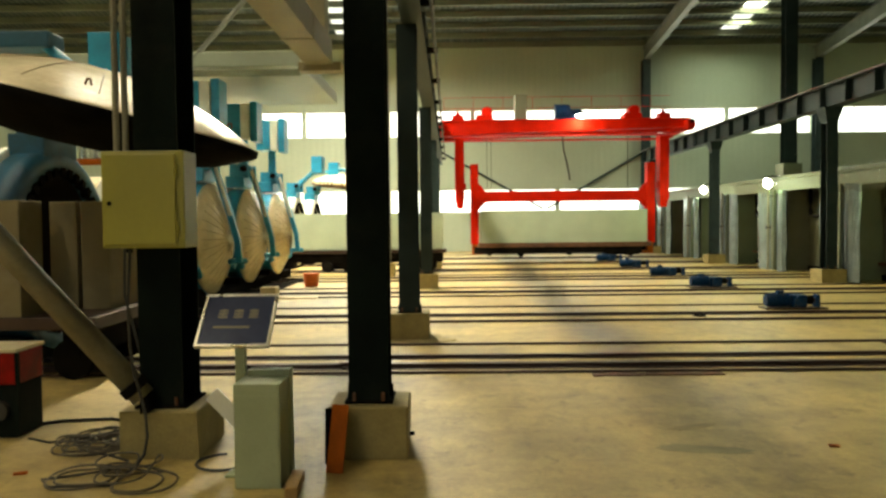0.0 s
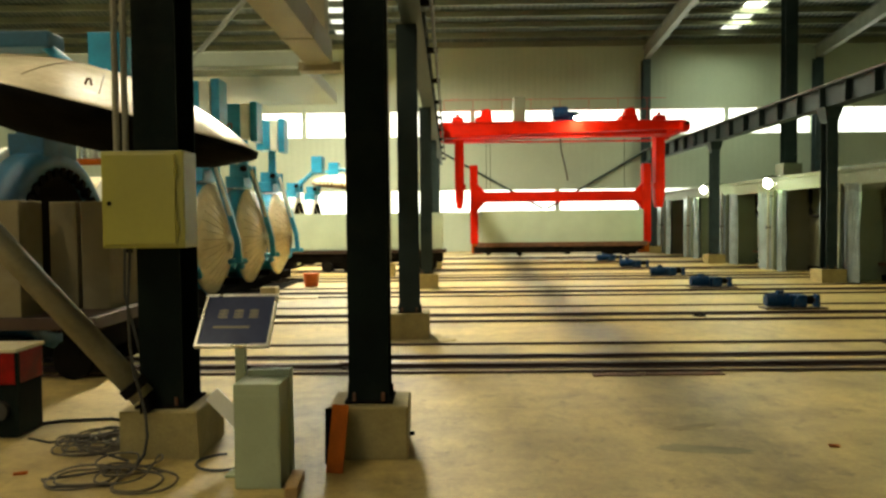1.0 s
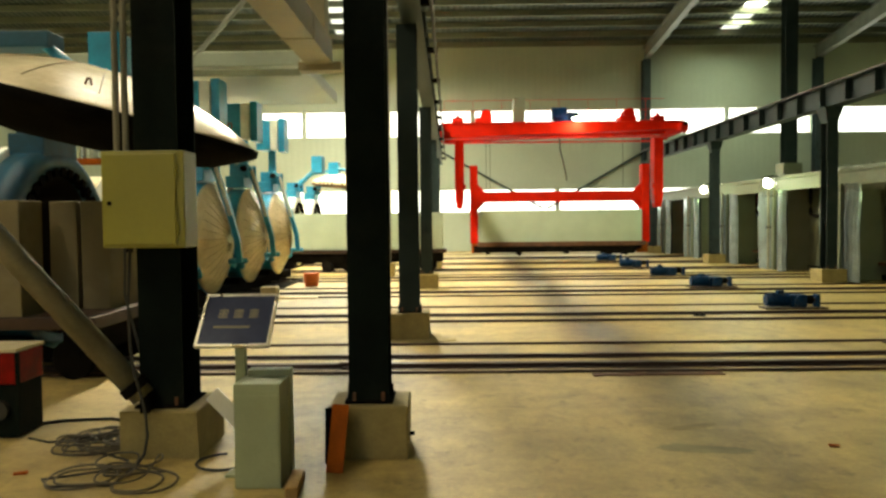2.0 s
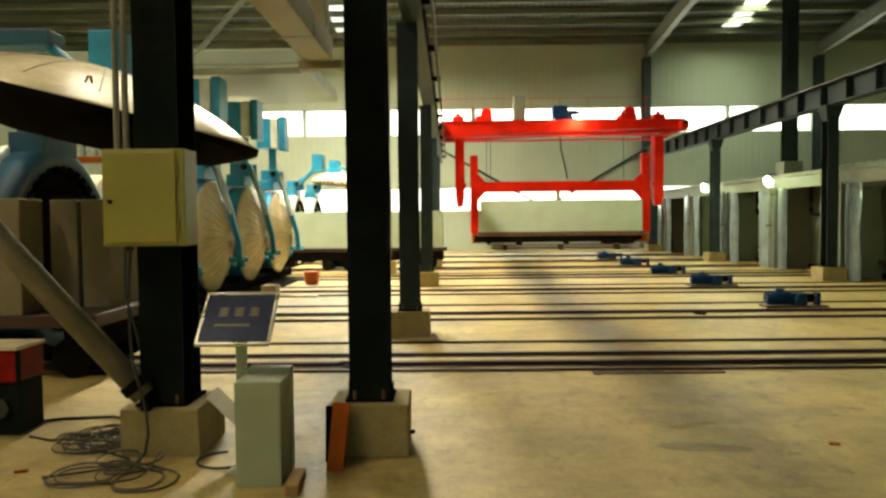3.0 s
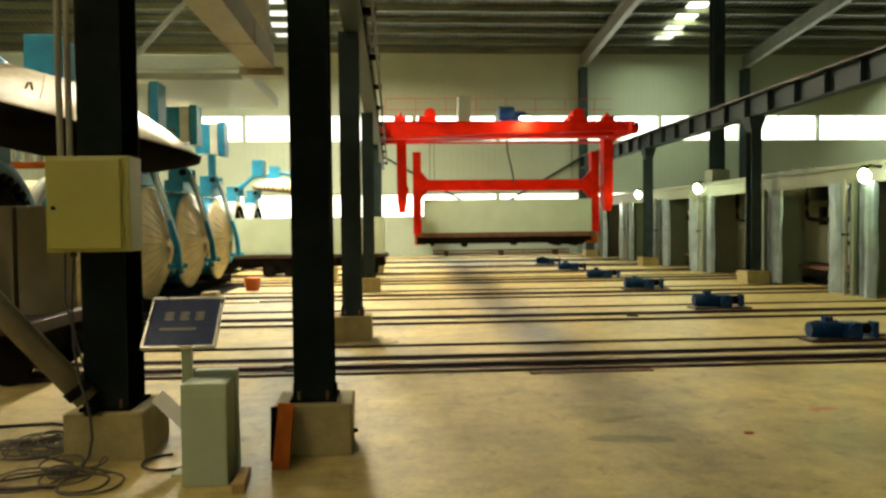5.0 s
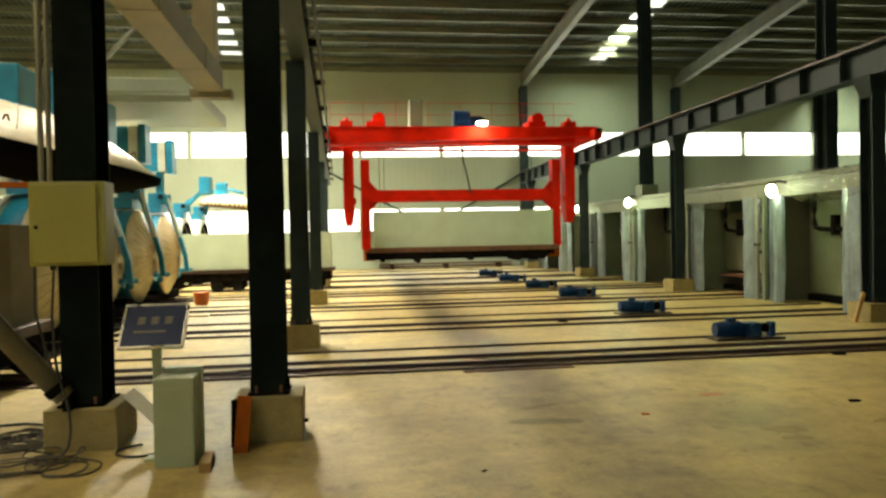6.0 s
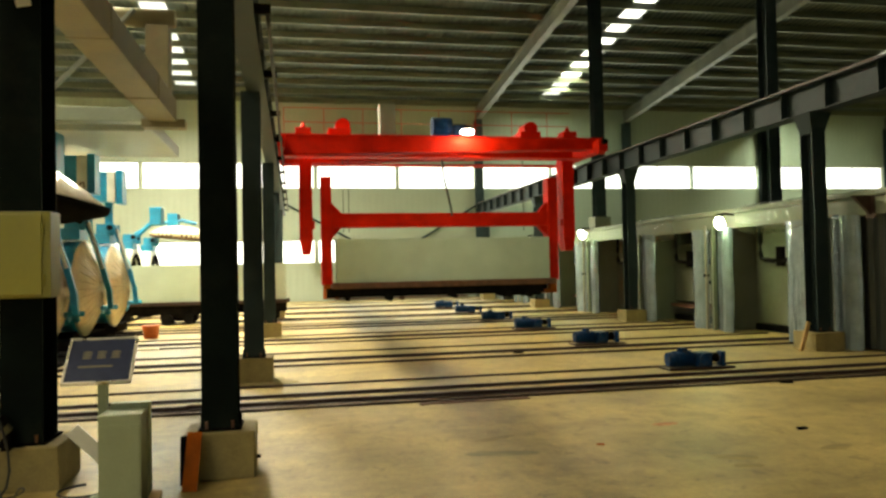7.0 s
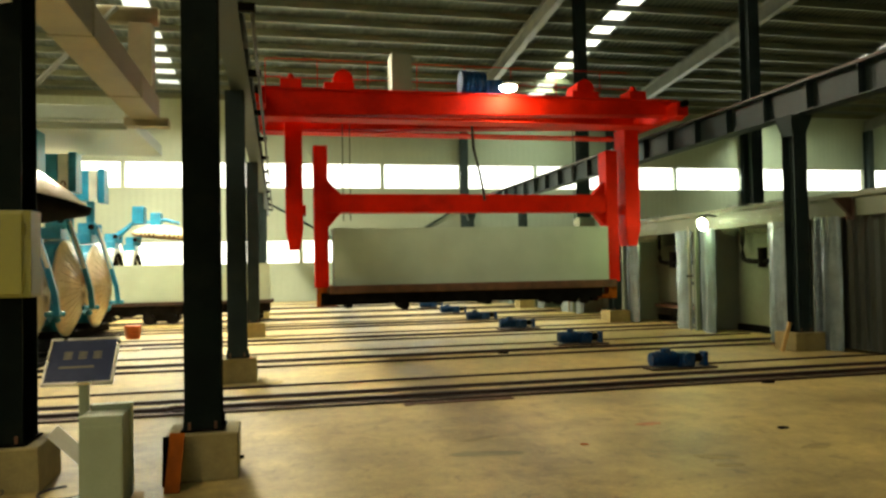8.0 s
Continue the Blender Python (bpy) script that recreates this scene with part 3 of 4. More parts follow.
            r = 0.26 + 0.05 * noise.noise(Vector((a * 3, s * 9 * ln, y))) + 0.03 * noise.noise(Vector((a * 8, s * 25 * ln, y)))
            v.co = Vector((-r * math.cos(a), s * ln, r * math.sin(a) * 1.1))
        ob = part("plastic_sheeting", bm, M_PLASTIC, None, "", True)
        ob.matrix_basis = pose(BANK + 0.02, y, 2.34)
        tagged(ob, "bunched clear plastic sheeting over the fascia", "sheeting", "plastic sheeting")


def wavy_sheet(y0, y1, high, seed):
    """A hanging sheet in folds, 6 mm thick, before the partitions."""
    bm = bmesh.new()
    n, rows = 36, 14
    grids = []
    for off in (0.0, 0.006):
        grid = []
        for k in range(rows + 1):
            z = high * k / rows
            line = []
            for j in range(n + 1):
                y = y0 + (y1 - y0) * j / n
                fold = 0.013 * math.sin(y * 68 + seed + 1.5 * math.sin(y * 9 + seed)) * (0.6 + 0.5 * math.sin(z * 1.7 + seed)) * (1.3 - 0.5 * z / high) - 0.13 * math.sin(math.pi * j / n) ** 0.7 + 0.03 * noise.noise(Vector((y * 4, z * 1.4, seed * 3.1)))
                line.append(bm.verts.new((0.02 + fold + off, y, z)))
            grid.append(line)
        grids.append(grid)
    for s, grid in enumerate(grids):
        for a, b in zip(grid, grid[1:]):
            for j in range(n):
                q = (a[j], a[j + 1], b[j + 1], b[j])
                bm.faces.new(q if s else q[::-1])
    return bm


def crumpled_post(x, y, r, high):
    bm = bmesh.new()
    n, rows = 22, 26
    rings = []
    for k in range(rows + 1):
        z = high * k / rows
        ring = []
        for j in range(n):
            a = 6.28318 * j / n
            q = r * (1 + 0.13 * noise.noise(Vector((math.cos(a) * 2, math.sin(a) * 2, z * 0.9 + y * 7))) + 0.05 * noise.noise(Vector((math.cos(a) * 5, math.sin(a) * 5, z * 3))))
            ring.append(bm.verts.new((x + 0.16 + q * math.cos(a), y + q * math.sin(a), z)))
        rings.append(ring)
    for a, b in zip(rings, rings[1:]):
        for j in range(n):
            bm.faces.new((a[j], a[(j + 1) % n], b[(j + 1) % n], b[j]))
    bm.faces.new(rings[-1])
    return bm


LAMPS = [(8.72, 12.9, 2.3), (8.72, 20.4, 2.42), (8.72, 25.5, 2.45)]


def build_bank_lamps():
    for x, y, z in LAMPS:
        w = empty("wall_lamp", x, y, z)
        bm = bmesh.new()
        bmesh.ops.create_uvsphere(bm, u_segments=20, v_segments=12, radius=0.12, matrix=pose(0, 0, 0, 0, -18, 0) @ Matrix.Diagonal((0.85, 0.85, 1.12, 1)))
        part("globe", bm, M_LAMP, w, "glowing white globe", True)
        part("bracket", tube([(0.0, 0, 0.12), (0.1, 0, 0.2), (0.34, 0, 0.16)], 0.02), M_DARK, w)
        part("shade", rod((0.0, 0, 0.13), (0.0, 0, 0.19), 0.09, 0.05), M_DARK, w)
        tagged(w, "lit white globe lamp on the chamber fascia", "lamp", "lamps along the chambers")
        lp = bpy.data.lights.new("globe_light", "POINT")
        lp.energy, lp.color, lp.shadow_soft_size = 48, (0.76, 1.0, 0.44), 0.16
        o = new("globe_light", lp)
        o.location = (x - 0.5, y - 0.1, z - 0.1)


# ---------------------------------------------------------------- drive motors on the floor
def build_motors():
    w = empty("drive_motor", 5.55, 0, 0)
    part("base_plate", box(-0.62, 0.7, -0.2, 0.2, 0, 0.03, 0.005), M_RAIL, w)
    prof = [(0.0, -0.45)]
    for k in range(9):
        prof += [(0.132, -0.44 + 0.042 * k), (0.132, -0.425 + 0.042 * k), (0.116, -0.42 + 0.042 * k), (0.116, -0.402 + 0.042 * k)]
    bm = lathe(prof + [(0.0, -0.05)], 20)
    bmesh.ops.translate(bm, vec=(0, 0, 0.17), verts=bm.verts)
    part("motor", bm, M_BLUE, w, "finned blue electric motor")
    part("fan_cover", rod((-0.56, 0, 0.17), (-0.45, 0, 0.17), 0.11, 0.125, 20), M_BLUE, w)
    bm = box(-0.05, 0.28, -0.14, 0.14, 0.03, 0.27, 0.03)
    add_rod(bm, (0.1, -0.2, 0.16), (0.1, 0.2, 0.16), 0.1, n=18)
    part("gearbox", bm, M_BLUE, w)
    part("shaft", rod((0.28, 0, 0.17), (0.55, 0, 0.17), 0.035), M_RAIL, w)
    part("coupling", rod((0.33, 0, 0.17), (0.45, 0, 0.17), 0.08, n=16), M_DARK, w)
    part("bearing_block", box(0.5, 0.58, -0.09, 0.09, 0.03, 0.27, 0.02), M_BLUE, w)
    part("terminal_box", box(-0.32, -0.18, -0.06, 0.06, 0.28, 0.35, 0.01), M_BLUE, w)
    tagged(w, "blue geared electric motor bolted beside the rails", "motor", "drive motors along the rails")
    w.matrix_basis = pose(5.55, 12.05, 0) @ Matrix.Diagonal((0.76, 0.8, 0.85, 1))
    for y in (8.55, 15.8, 18.95, 22.4, 25.9):
        copy_thing(w, pose(5.55, y, 0))


# ---------------------------------------------------------------- the red gantry crane and its load
def build_crane():
    """Origin: on the floor under the middle of the bridge."""
    c = empty("gantry_crane", 4.1, 27, 0)
    x0, x1 = -4.5, 4.2
    for y in (-0.75, 0.75):
        bm = box(x0 + 0.1, x1 + 0.1, y - 0.2, y + 0.2, 4.44, 4.95, 0.012)
        add_box(bm, x0 + 0.1, x1 + 0.1, y - 0.25, y + 0.25, 4.95, 4.98)
        add_box(bm, x0 + 0.1, x1 - 0.5, y - 0.25, y + 0.25, 4.41, 4.44)
        for v in bm.verts:   # the underside rises towards the carriage
            if v.co.x > x1 and v.co.z < 4.7:
                v.co.z += 0.24
        part("bridge_girder", bm, M_RED, c)
    for x in (x0 + 0.1, x1 - 0.02):
        bm = box(x - 0.13, x + 0.13, -1.4, 1.4, 4.56, 4.86, 0.02)
        for y in (-1.15, 1.15):
            add_rod(bm, (x - 0.1, y, 4.7), (x + 0.1, y, 4.7), 0.2, n=20)
        part("end_carriage", bm, M_RED, c)
        for y in (-1.45, 1.45):
            part("buffer", rod((x, y - 0.08, 4.8), (x, y + 0.08, 4.8), 0.07), M_DARK, c)
    for x in (-3.75, 3.58):
        bm = bmesh.new()
        add_box(bm, x - 0.17, x + 0.17, -0.27, 0.27, 2.3, 4.5, 0.015)
        foot = add_box(bm, x - 0.17, x + 0.17, -0.27, 0.27, 1.9, 2.3)
        for v in foot:   # tapered tip
            if v.co.z < 2.0:
                v.co.x, v.co.y = x + (v.co.x - x) * 0.62, v.co.y * 0.7
        part("guide_leg", bm, M_RED, c)
        part("guide_shoe", box(x + (0.17 if x < 0 else -0.23), x + (0.23 if x < 0 else -0.17), -0.2, 0.2, 2.6, 2.8, 0.01), M_RED, c)
    for x in (-2.85, 2.4):
        bm = box(x - 0.3, x + 0.3, -0.55, 0.2, 4.98, 5.22, 0.02)
        add_rod(bm, (x + 0.1, -0.3, 5.34), (x + 0.1, 0.3, 5.34), 0.2, n=18)
        part("hoist_drum", bm, M_RED, c)
    for x in (-3.8, 3.4):
        bm = box(x - 0.2, x + 0.2, -0.95, -0.5, 4.98, 5.16, 0.02)
        add_rod(bm, (x, -0.72, 5.16), (x, -0.72, 5.3), 0.1, 0.04)
        part("travel_drive", bm, M_RED, c)
    part("control_cabinet", box(-1.75, -1.33, -0.3, 0.3, 4.98, 5.95, 0.015), M_FASCIA, c, "dull olive electrical cabinet")
    prof = [(0.0, -0.38)]
    for k in range(6):
        prof += [(0.26, -0.37 + 0.09 * k), (0.26, -0.345 + 0.09 * k), (0.23, -0.335 + 0.09 * k), (0.23, -0.29 + 0.09 * k)]
    bm = lathe(prof + [(0.0, 0.18)], 24)
    bmesh.ops.translate(bm, vec=(0, -0.5, 5.3), verts=bm.verts)
    part("hoist_motor", bm, M_BLUE, c, "finned blue hoist motor")
    part("gear_case", box(0.18, 0.55, -0.68, 0.2, 4.98, 5.36, 0.05), M_BLUE, c)
    part("motor_base", box(-0.3, 0.15, -0.65, -0.35, 4.98, 5.06, 0.01), M_BLUE, c)
    part("lamp_housing", rod((0.42, -1.3, 5.06), (0.42, -1.28, 5.17), 0.19, 0.09, 20), M_DARK, c)
    part("lamp_glass", rod((0.42, -1.3, 4.99), (0.42, -1.3, 5.055), 0.14, 0.17, 20), M_CRANELAMP, c, "lit white lamp glass")
    part("lamp_bracket", rod((0.42, -1.28, 5.14), (0.5, -0.9, 4.98), 0.02), M_DARK, c)
    for z in (5.65, 6.05):
        part("handrail", rod((x0 + 0.2, 0.9, z), (x1 - 0.1, 0.9, z), 0.009, n=6), M_RED, c)
    k = x0 + 0.2
    while k < x1:
        part("handrail_post", rod((k, 0.9, 4.95), (k, 0.9, 6.05), 0.009, n=6), M_RED, c)
        k += 1.1
    part("hanging_cable", tube([(-0.05, -0.2, 4.5), (-0.02, -0.2, 4.0), (0.1, -0.2, 3.5), (0.18, -0.2, 3.1), (0.2, -0.2, 2.9)], 0.03), M_CABLE, c, "black hanging cable")
    for x in (-2.75, -2.6, 2.35):
        part("hoist_rope", rod((x, 0.1, 2.5), (x, 0.1, 4.5), 0.012, n=6), M_CABLE, c)
    tagged(c, "red steel gantry crane lifting an aerated concrete cake", "crane")

    f = empty("lifting_frame")
    f.parent = c
    part("spreader_bar", box(-3.1, 3.0, -0.17, 0.17, 2.14, 2.52, 0.015), M_RED, f)
    for x in (-3.22, 3.12):
        s = 1 if x < 0 else -1
        bm = box(x - 0.14, x + 0.14, -0.2, 0.2, 0.62, 3.5, 0.012)
        for z, d in ((2.53, 1), (2.13, -1)):   # gussets in the corners with the bar
            corner = [bm.verts.new((x + s * px, y, z + d * pz)) for y in (-0.1, 0.1) for px, pz in ((0.13, 0.3), (0.13, -0.02), (0.42, -0.02))]
            bm.faces.new(corner[:3])
            bm.faces.new(corner[:2:-1])
            for k in range(3):
                bm.faces.new((corner[k], corner[(k + 1) % 3], corner[(k + 1) % 3 + 3], corner[k + 3]))
        bmesh.ops.recalc_face_normals(bm, faces=bm.faces)
        part("lifting_arm", bm, M_RED, f)
        bm = box(x - 0.1, x + 0.1, -0.12, 0.12, 0.24, 0.62, 0.012)
        add_box(bm, x + (0.0 if s > 0 else -0.3), x + (0.3 if s > 0 else 0.0), -0.12, 0.12, 0.24, 0.34, 0.01)
        part("hook", bm, M_RUSTRED, f, "orange-red lifting hook")
    return c, f


def build_load():
    """Origin: on the floor under the cake's middle."""
    k = empty("aerated_concrete_cake", 4.1, 27, 0)
    bm = box(-2.98, 2.95, -0.3, 0.3, 0.66, 1.82)
    bmesh.ops.subdivide_edges(bm, edges=[e for e in bm.edges if abs(e.verts[0].co.x - e.verts[1].co.x) > 1], cuts=40)
    for v in bm.verts:
        v.co += Vector((0, 1, 1)) * 0.004 * noise.noise(v.co * 2)
    part("cake_body", bm, M_CAKE, k)
    tagged(k, "pale grey-green aerated concrete cake on its side plate", "concrete cake")
    p = empty("side_plate", 4.1, 27, 0)
    part("deck", box(-3.1, 3.08, -0.42, 0.42, 0.5, 0.66, 0.01), M_RUST, p)
    for y in (-0.3, 0.3):
        part("lower_beam", box(-2.95 + y, 2.9 + y * 0.5, y - 0.08, y + 0.08, 0.27, 0.52, 0.008), M_DARK, p)
    for x in (-2.7, -1.57, 0.2, 1.6, 2.6):
        part("cross_member", box(x - 0.06, x + 0.06, -0.36, 0.36, 0.2, 0.32), M_DARK, p)
        for y in (-0.3, 0.3):
            part("leg", box(x - 0.05, x + 0.05, y - 0.05, y + 0.05, 0.38, 0.5), M_DARK, p)
    for x in (-1.57, 1.75, 2.35):
        for y in (-0.3, 0.3):
            part("wheel", rod((x, y - 0.09, 0.24), (x, y + 0.09, 0.24), 0.09, n=18), M_DARK, p)
    part("axle_box", box(1.5, 2.6, -0.2, 0.2, 0.2, 0.5, 0.02), M_DARK, p)
    part("lug", box(3.06, 3.2, -0.12, 0.12, 0.4, 0.5, 0.01), M_RUSTRED, p)
    tagged(p, "rusty steel side plate carrying the cake", "carrier plate")
    return k, p


M_CRANELAMP = glow("crane_lamp_glow", (1.0, 0.93, 0.75), 260.0)


# ---------------------------------------------------------------- autoclaves
CLAVE_X, CLAVE_Z, CLAVE_R = -4.45, 1.2, 1.0


def dish(r, bulge, lip=0.12):
    prof = [(r, -lip), (r + 0.04, -lip), (r + 0.04, 0.0), (r, 0.02)]
    for k in range(1, 13):
        q = 1 - k / 12
        prof.append((r * q, 0.02 + bulge * (1 - q ** 2.2)))
    return lathe(prof, 48)


def dish_seams(r, bulge, n=30):
    bm = bmesh.new()
    for k in range(n):
        a = 6.28318 * k / n
        pts = []
        for j in range(1, 9):
            q = 1.0 - 0.9 * j / 8
            pts.append((0.021 + bulge * (1 - q ** 2.2), r * q * math.cos(a), r * q * math.sin(a)))
        add_tube(bm, pts, 0.005, 4)
    return bm


def autoclave(y, shut=True, ring=None, x=None):
    """A pressure vessel along x, its mouth towards +x. Origin: on the floor under the mouth."""
    v = empty("autoclave", x or CLAVE_X, y, 0)
    z, r = CLAVE_Z, CLAVE_R
    wide = 0.03 if shut else 0.14
    sh = lathe([(r - 0.02, -9), (r, -9), (r, -0.3), (r - 0.06, -0.3), (r - 0.06, -9)], 40)
    bmesh.ops.translate(sh, vec=(0, 0, z), verts=sh.verts)
    part("shell", sh, M_CREAM, v, "cream insulated shell", True)
    bm = lathe([(r - 0.08, -0.3), (r + wide, -0.3), (r + wide, -0.02), (r + wide * 0.5, 0.03), (r - 0.08, 0.03), (r - 0.08, -0.3)], 48)
    bmesh.ops.translate(bm, vec=(0, 0, z), verts=bm.verts)
    part("flange_ring", bm, ring or M_TEAL, v, "", True)
    bm = lathe([(r - 0.01, -0.5), (r + wide + 0.04, -0.5), (r + wide + 0.04, -0.36), (r - 0.01, -0.36)], 48)
    bmesh.ops.translate(bm, vec=(0, 0, z), verts=bm.verts)
    part("lagging_band", bm, M_TEALPALE, v, "pale lagging band", True)
    bm = bmesh.new()
    for k in range(36):
        a = 6.28318 * k / 36
        add_box(bm, -0.04, 0.05, -0.045, 0.045, r - 0.16, r - 0.06, 0.0, Matrix.Translation((0, 0, z)) @ Matrix.Rotation(a, 4, "X"))
    # teeth of an open mouth are near black, for the shade in it
    part("locking_teeth", bm, M_TEAL if shut else M_DARK, v)
    part("saddle", box(-0.4, 0.0, -0.8, 0.8, 0, z - r + 0.12, 0.02), M_DARK, v)
    # hinge tower over the mouth, lever arm and counterweight
    bm = box(-0.38, 0.02, -0.36, 0.36, z + r + 0.05, z + r + 0.3, 0.02)
    for s in (-0.3, 0.3):
        add_box(bm, -0.3, 0.12, s - 0.03, s + 0.03, z + r + 0.25, z + r + 0.55, 0.02)
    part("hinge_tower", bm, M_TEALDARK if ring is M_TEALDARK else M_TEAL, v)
    part("hinge_pin", rod((0.02, -0.4, z + r + 0.45), (0.02, 0.4, z + r + 0.45), 0.07), M_DARK, v)
    for s in (-1.0, 1.0):
        part("side_cylinder", rod((0.1, s * 0.92, z - 0.62), (0.1, s * 1.12, z - 0.5), 0.07), M_TEAL, v)
    bm = bmesh.new()
    if shut:
        # the lever stands upright, its weight leans back above the shell
        pts = [(0.0, z + r + 0.5), (0.16, z + r + 0.05), (0.34, z + 0.45), (0.47, z - 0.05), (0.5, z - 0.42)]
        for s in (-0.06,):
            for (xa, za), (xb, zb) in zip(pts, pts[1:]):
                d = Vector((xb - xa, 0, zb - za))
                add_box(bm, -0.06, 0.06, -0.05, 0.05, -0.02, d.length + 0.02, 0.0, Matrix.Translation((xa + 0.06, s, za)) @ d.to_track_quat("Z", "Y").to_matrix().to_4x4())
        part("lever_arm", bm, M_TEAL, v)
        part("arm_strip", rod((0.14, -0.13, z + r + 0.42), (0.42, -0.13, z + 0.42), 0.035), M_TEALPALE, v)
        part("arm_pin", rod((0.4, -0.16, z - 0.42), (0.64, 0.1, z - 0.42), 0.05), M_TEAL, v)
        dm = dish(r - 0.02, 0.3)
        bmesh.ops.translate(dm, vec=(0.05, 0, z), verts=dm.verts)
        door = part("door", dm, M_CREAM, v, "cream dished steel door", True)
        sm = dish_seams(r - 0.02, 0.302)
        bmesh.ops.translate(sm, vec=(0.05, 0, z), verts=sm.verts)
        part("seam", sm, M_CREAMDARK, door)
        part("upper_arm", box(-0.16, 0.02, -0.06, 0.06, z + r + 0.4, z + r + 1.3, 0.01), M_TEAL, v)
        part("counterweight", box(-0.4, -0.05, -0.3, 0.3, z + r + 1.1, z + r + 1.85, 0.02), M_TEAL, v, "teal steel counterweight box")
        part("counterweight_plate", box(-0.045, 0.14, -0.3, 0.3, z + r + 1.1, z + r + 1.85, 0.01), M_TEALPALE, v)
        part("counterweight_strap", box(0.145, 0.3, -0.24, 0.24, z + r + 1.05, z + r + 1.9, 0.01), M_TEAL, v)
    else:
        part("counterweight", box(0.5, 0.85, -0.3, 0.3, z + r + 0.85, z + r + 1.4, 0.02), M_TEAL, v, "teal steel counterweight box")
        part("upper_arm", rod((0.02, 0, z + r + 0.45), (0.6, 0, z + r + 1.0), 0.07), M_TEAL, v)
        # near-black sleeve and cap: the shade inside the mouth put into colour
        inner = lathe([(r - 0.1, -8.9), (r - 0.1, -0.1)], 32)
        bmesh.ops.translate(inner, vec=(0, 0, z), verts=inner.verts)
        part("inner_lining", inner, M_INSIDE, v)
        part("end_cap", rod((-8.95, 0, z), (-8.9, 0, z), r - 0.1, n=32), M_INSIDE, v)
    return tagged(v, "cream autoclave with its dished door shut" if shut else "cream autoclave with its mouth open", "autoclave", "autoclaves in a row")


def build_autoclaves():
    first = autoclave(13.6)
    for y in (11.0, 16.2, 18.8):
        copy_thing(first, pose(CLAVE_X, y, 0))
    # the near vessel's ring and tower take the shaded teal
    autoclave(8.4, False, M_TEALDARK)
    autoclave(24.0, False, M_TEALPALE, -4.95)
    autoclave(26.6, False, M_TEALPALE, -4.83)
    # the raised door of the near vessel
    d = empty("raised_autoclave_door", *DOOR_AT)
    dm = dish(1.3, 0.34, 0.01)
    up = Matrix.Rotation(radians(-90), 4, "Y")
    bmesh.ops.transform(dm, matrix=up, verts=dm.verts)
    part("dish", dm, M_CREAM, d, "shiny cream dished steel", True)
    sm = dish_seams(1.3, 0.342, 14)
    bmesh.ops.transform(sm, matrix=up, verts=sm.verts)
    part("seam", sm, M_CREAMDARK, d)
    # underside of the door: its deep shade is painted as near-black metal
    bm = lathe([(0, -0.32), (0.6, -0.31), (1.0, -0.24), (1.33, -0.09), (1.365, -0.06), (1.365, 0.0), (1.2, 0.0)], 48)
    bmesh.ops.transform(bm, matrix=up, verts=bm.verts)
    part("rim", bm, M_DARK, d, "near-black door rim, its shade in the colour", True)
    for a in (20, 75, 130, 200, 290):
        q = Vector((1.05 * math.cos(radians(a)), 1.05 * math.sin(radians(a)), 0.14))
        part("lifting_lug", tube([q, q + Vector((0.01, 0, 0.05)), q + Vector((0.03, 0, 0.055)), q + Vector((0.05, 0, 0.01))], 0.008), M_RUST, d)
    d.matrix_basis = pose(*DOOR_AT) @ pose(0, 0, 0, *DOOR_TILT)
    tagged(d, "raised cream dished autoclave door with a dark rim", "autoclave door")
    w = empty("door_counterweight", -4.1, 6.9, 0)
    # block coloured darker because it hangs in shade
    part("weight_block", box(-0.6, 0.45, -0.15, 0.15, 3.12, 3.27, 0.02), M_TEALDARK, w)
    part("weight_arm", rod((0.3, 0, 3.2), (0.9, -0.2, 2.75), 0.05), M_TEAL, w)
    part("weight_post", box(-0.6, -0.42, -0.1, 0.1, 0, 3.12, 0.01), M_TEAL, w)
    tagged(w, "teal counterweight of the raised door", "counterweight")
    # far open door with its bent lifting arm
    d = empty("raised_autoclave_door", -4.0, 26.5, 2.55)
    dm = dish(1.0, 0.3)
    bmesh.ops.transform(dm, matrix=up, verts=dm.verts)
    part("dish", dm, M_CREAM, d, "", True)
    bm = lathe([(0, -0.16), (0.9, -0.16), (1.04, -0.12), (1.04, -0.02), (0.9, -0.02)], 40)
    bmesh.ops.transform(bm, matrix=up, verts=bm.verts)
    part("rim", bm, M_RUST, d, "rusty brown door rim")
    part("lifting_arm", tube([(-1.5, -0.1, -0.1), (-1.0, -0.1, 0.28), (0, -0.1, 0.5), (0.5, -0.1, 0.42)], 0.06), M_TEAL, d)
    d.matrix_basis = pose(-3.9, 26.5, 2.85, 0, 5, 0)
    tagged(d, "raised cream autoclave door on a teal arm", "autoclave door")


DOOR_AT, DOOR_TILT = (-3.0, 6.3, 2.45), (0, 14, 0)


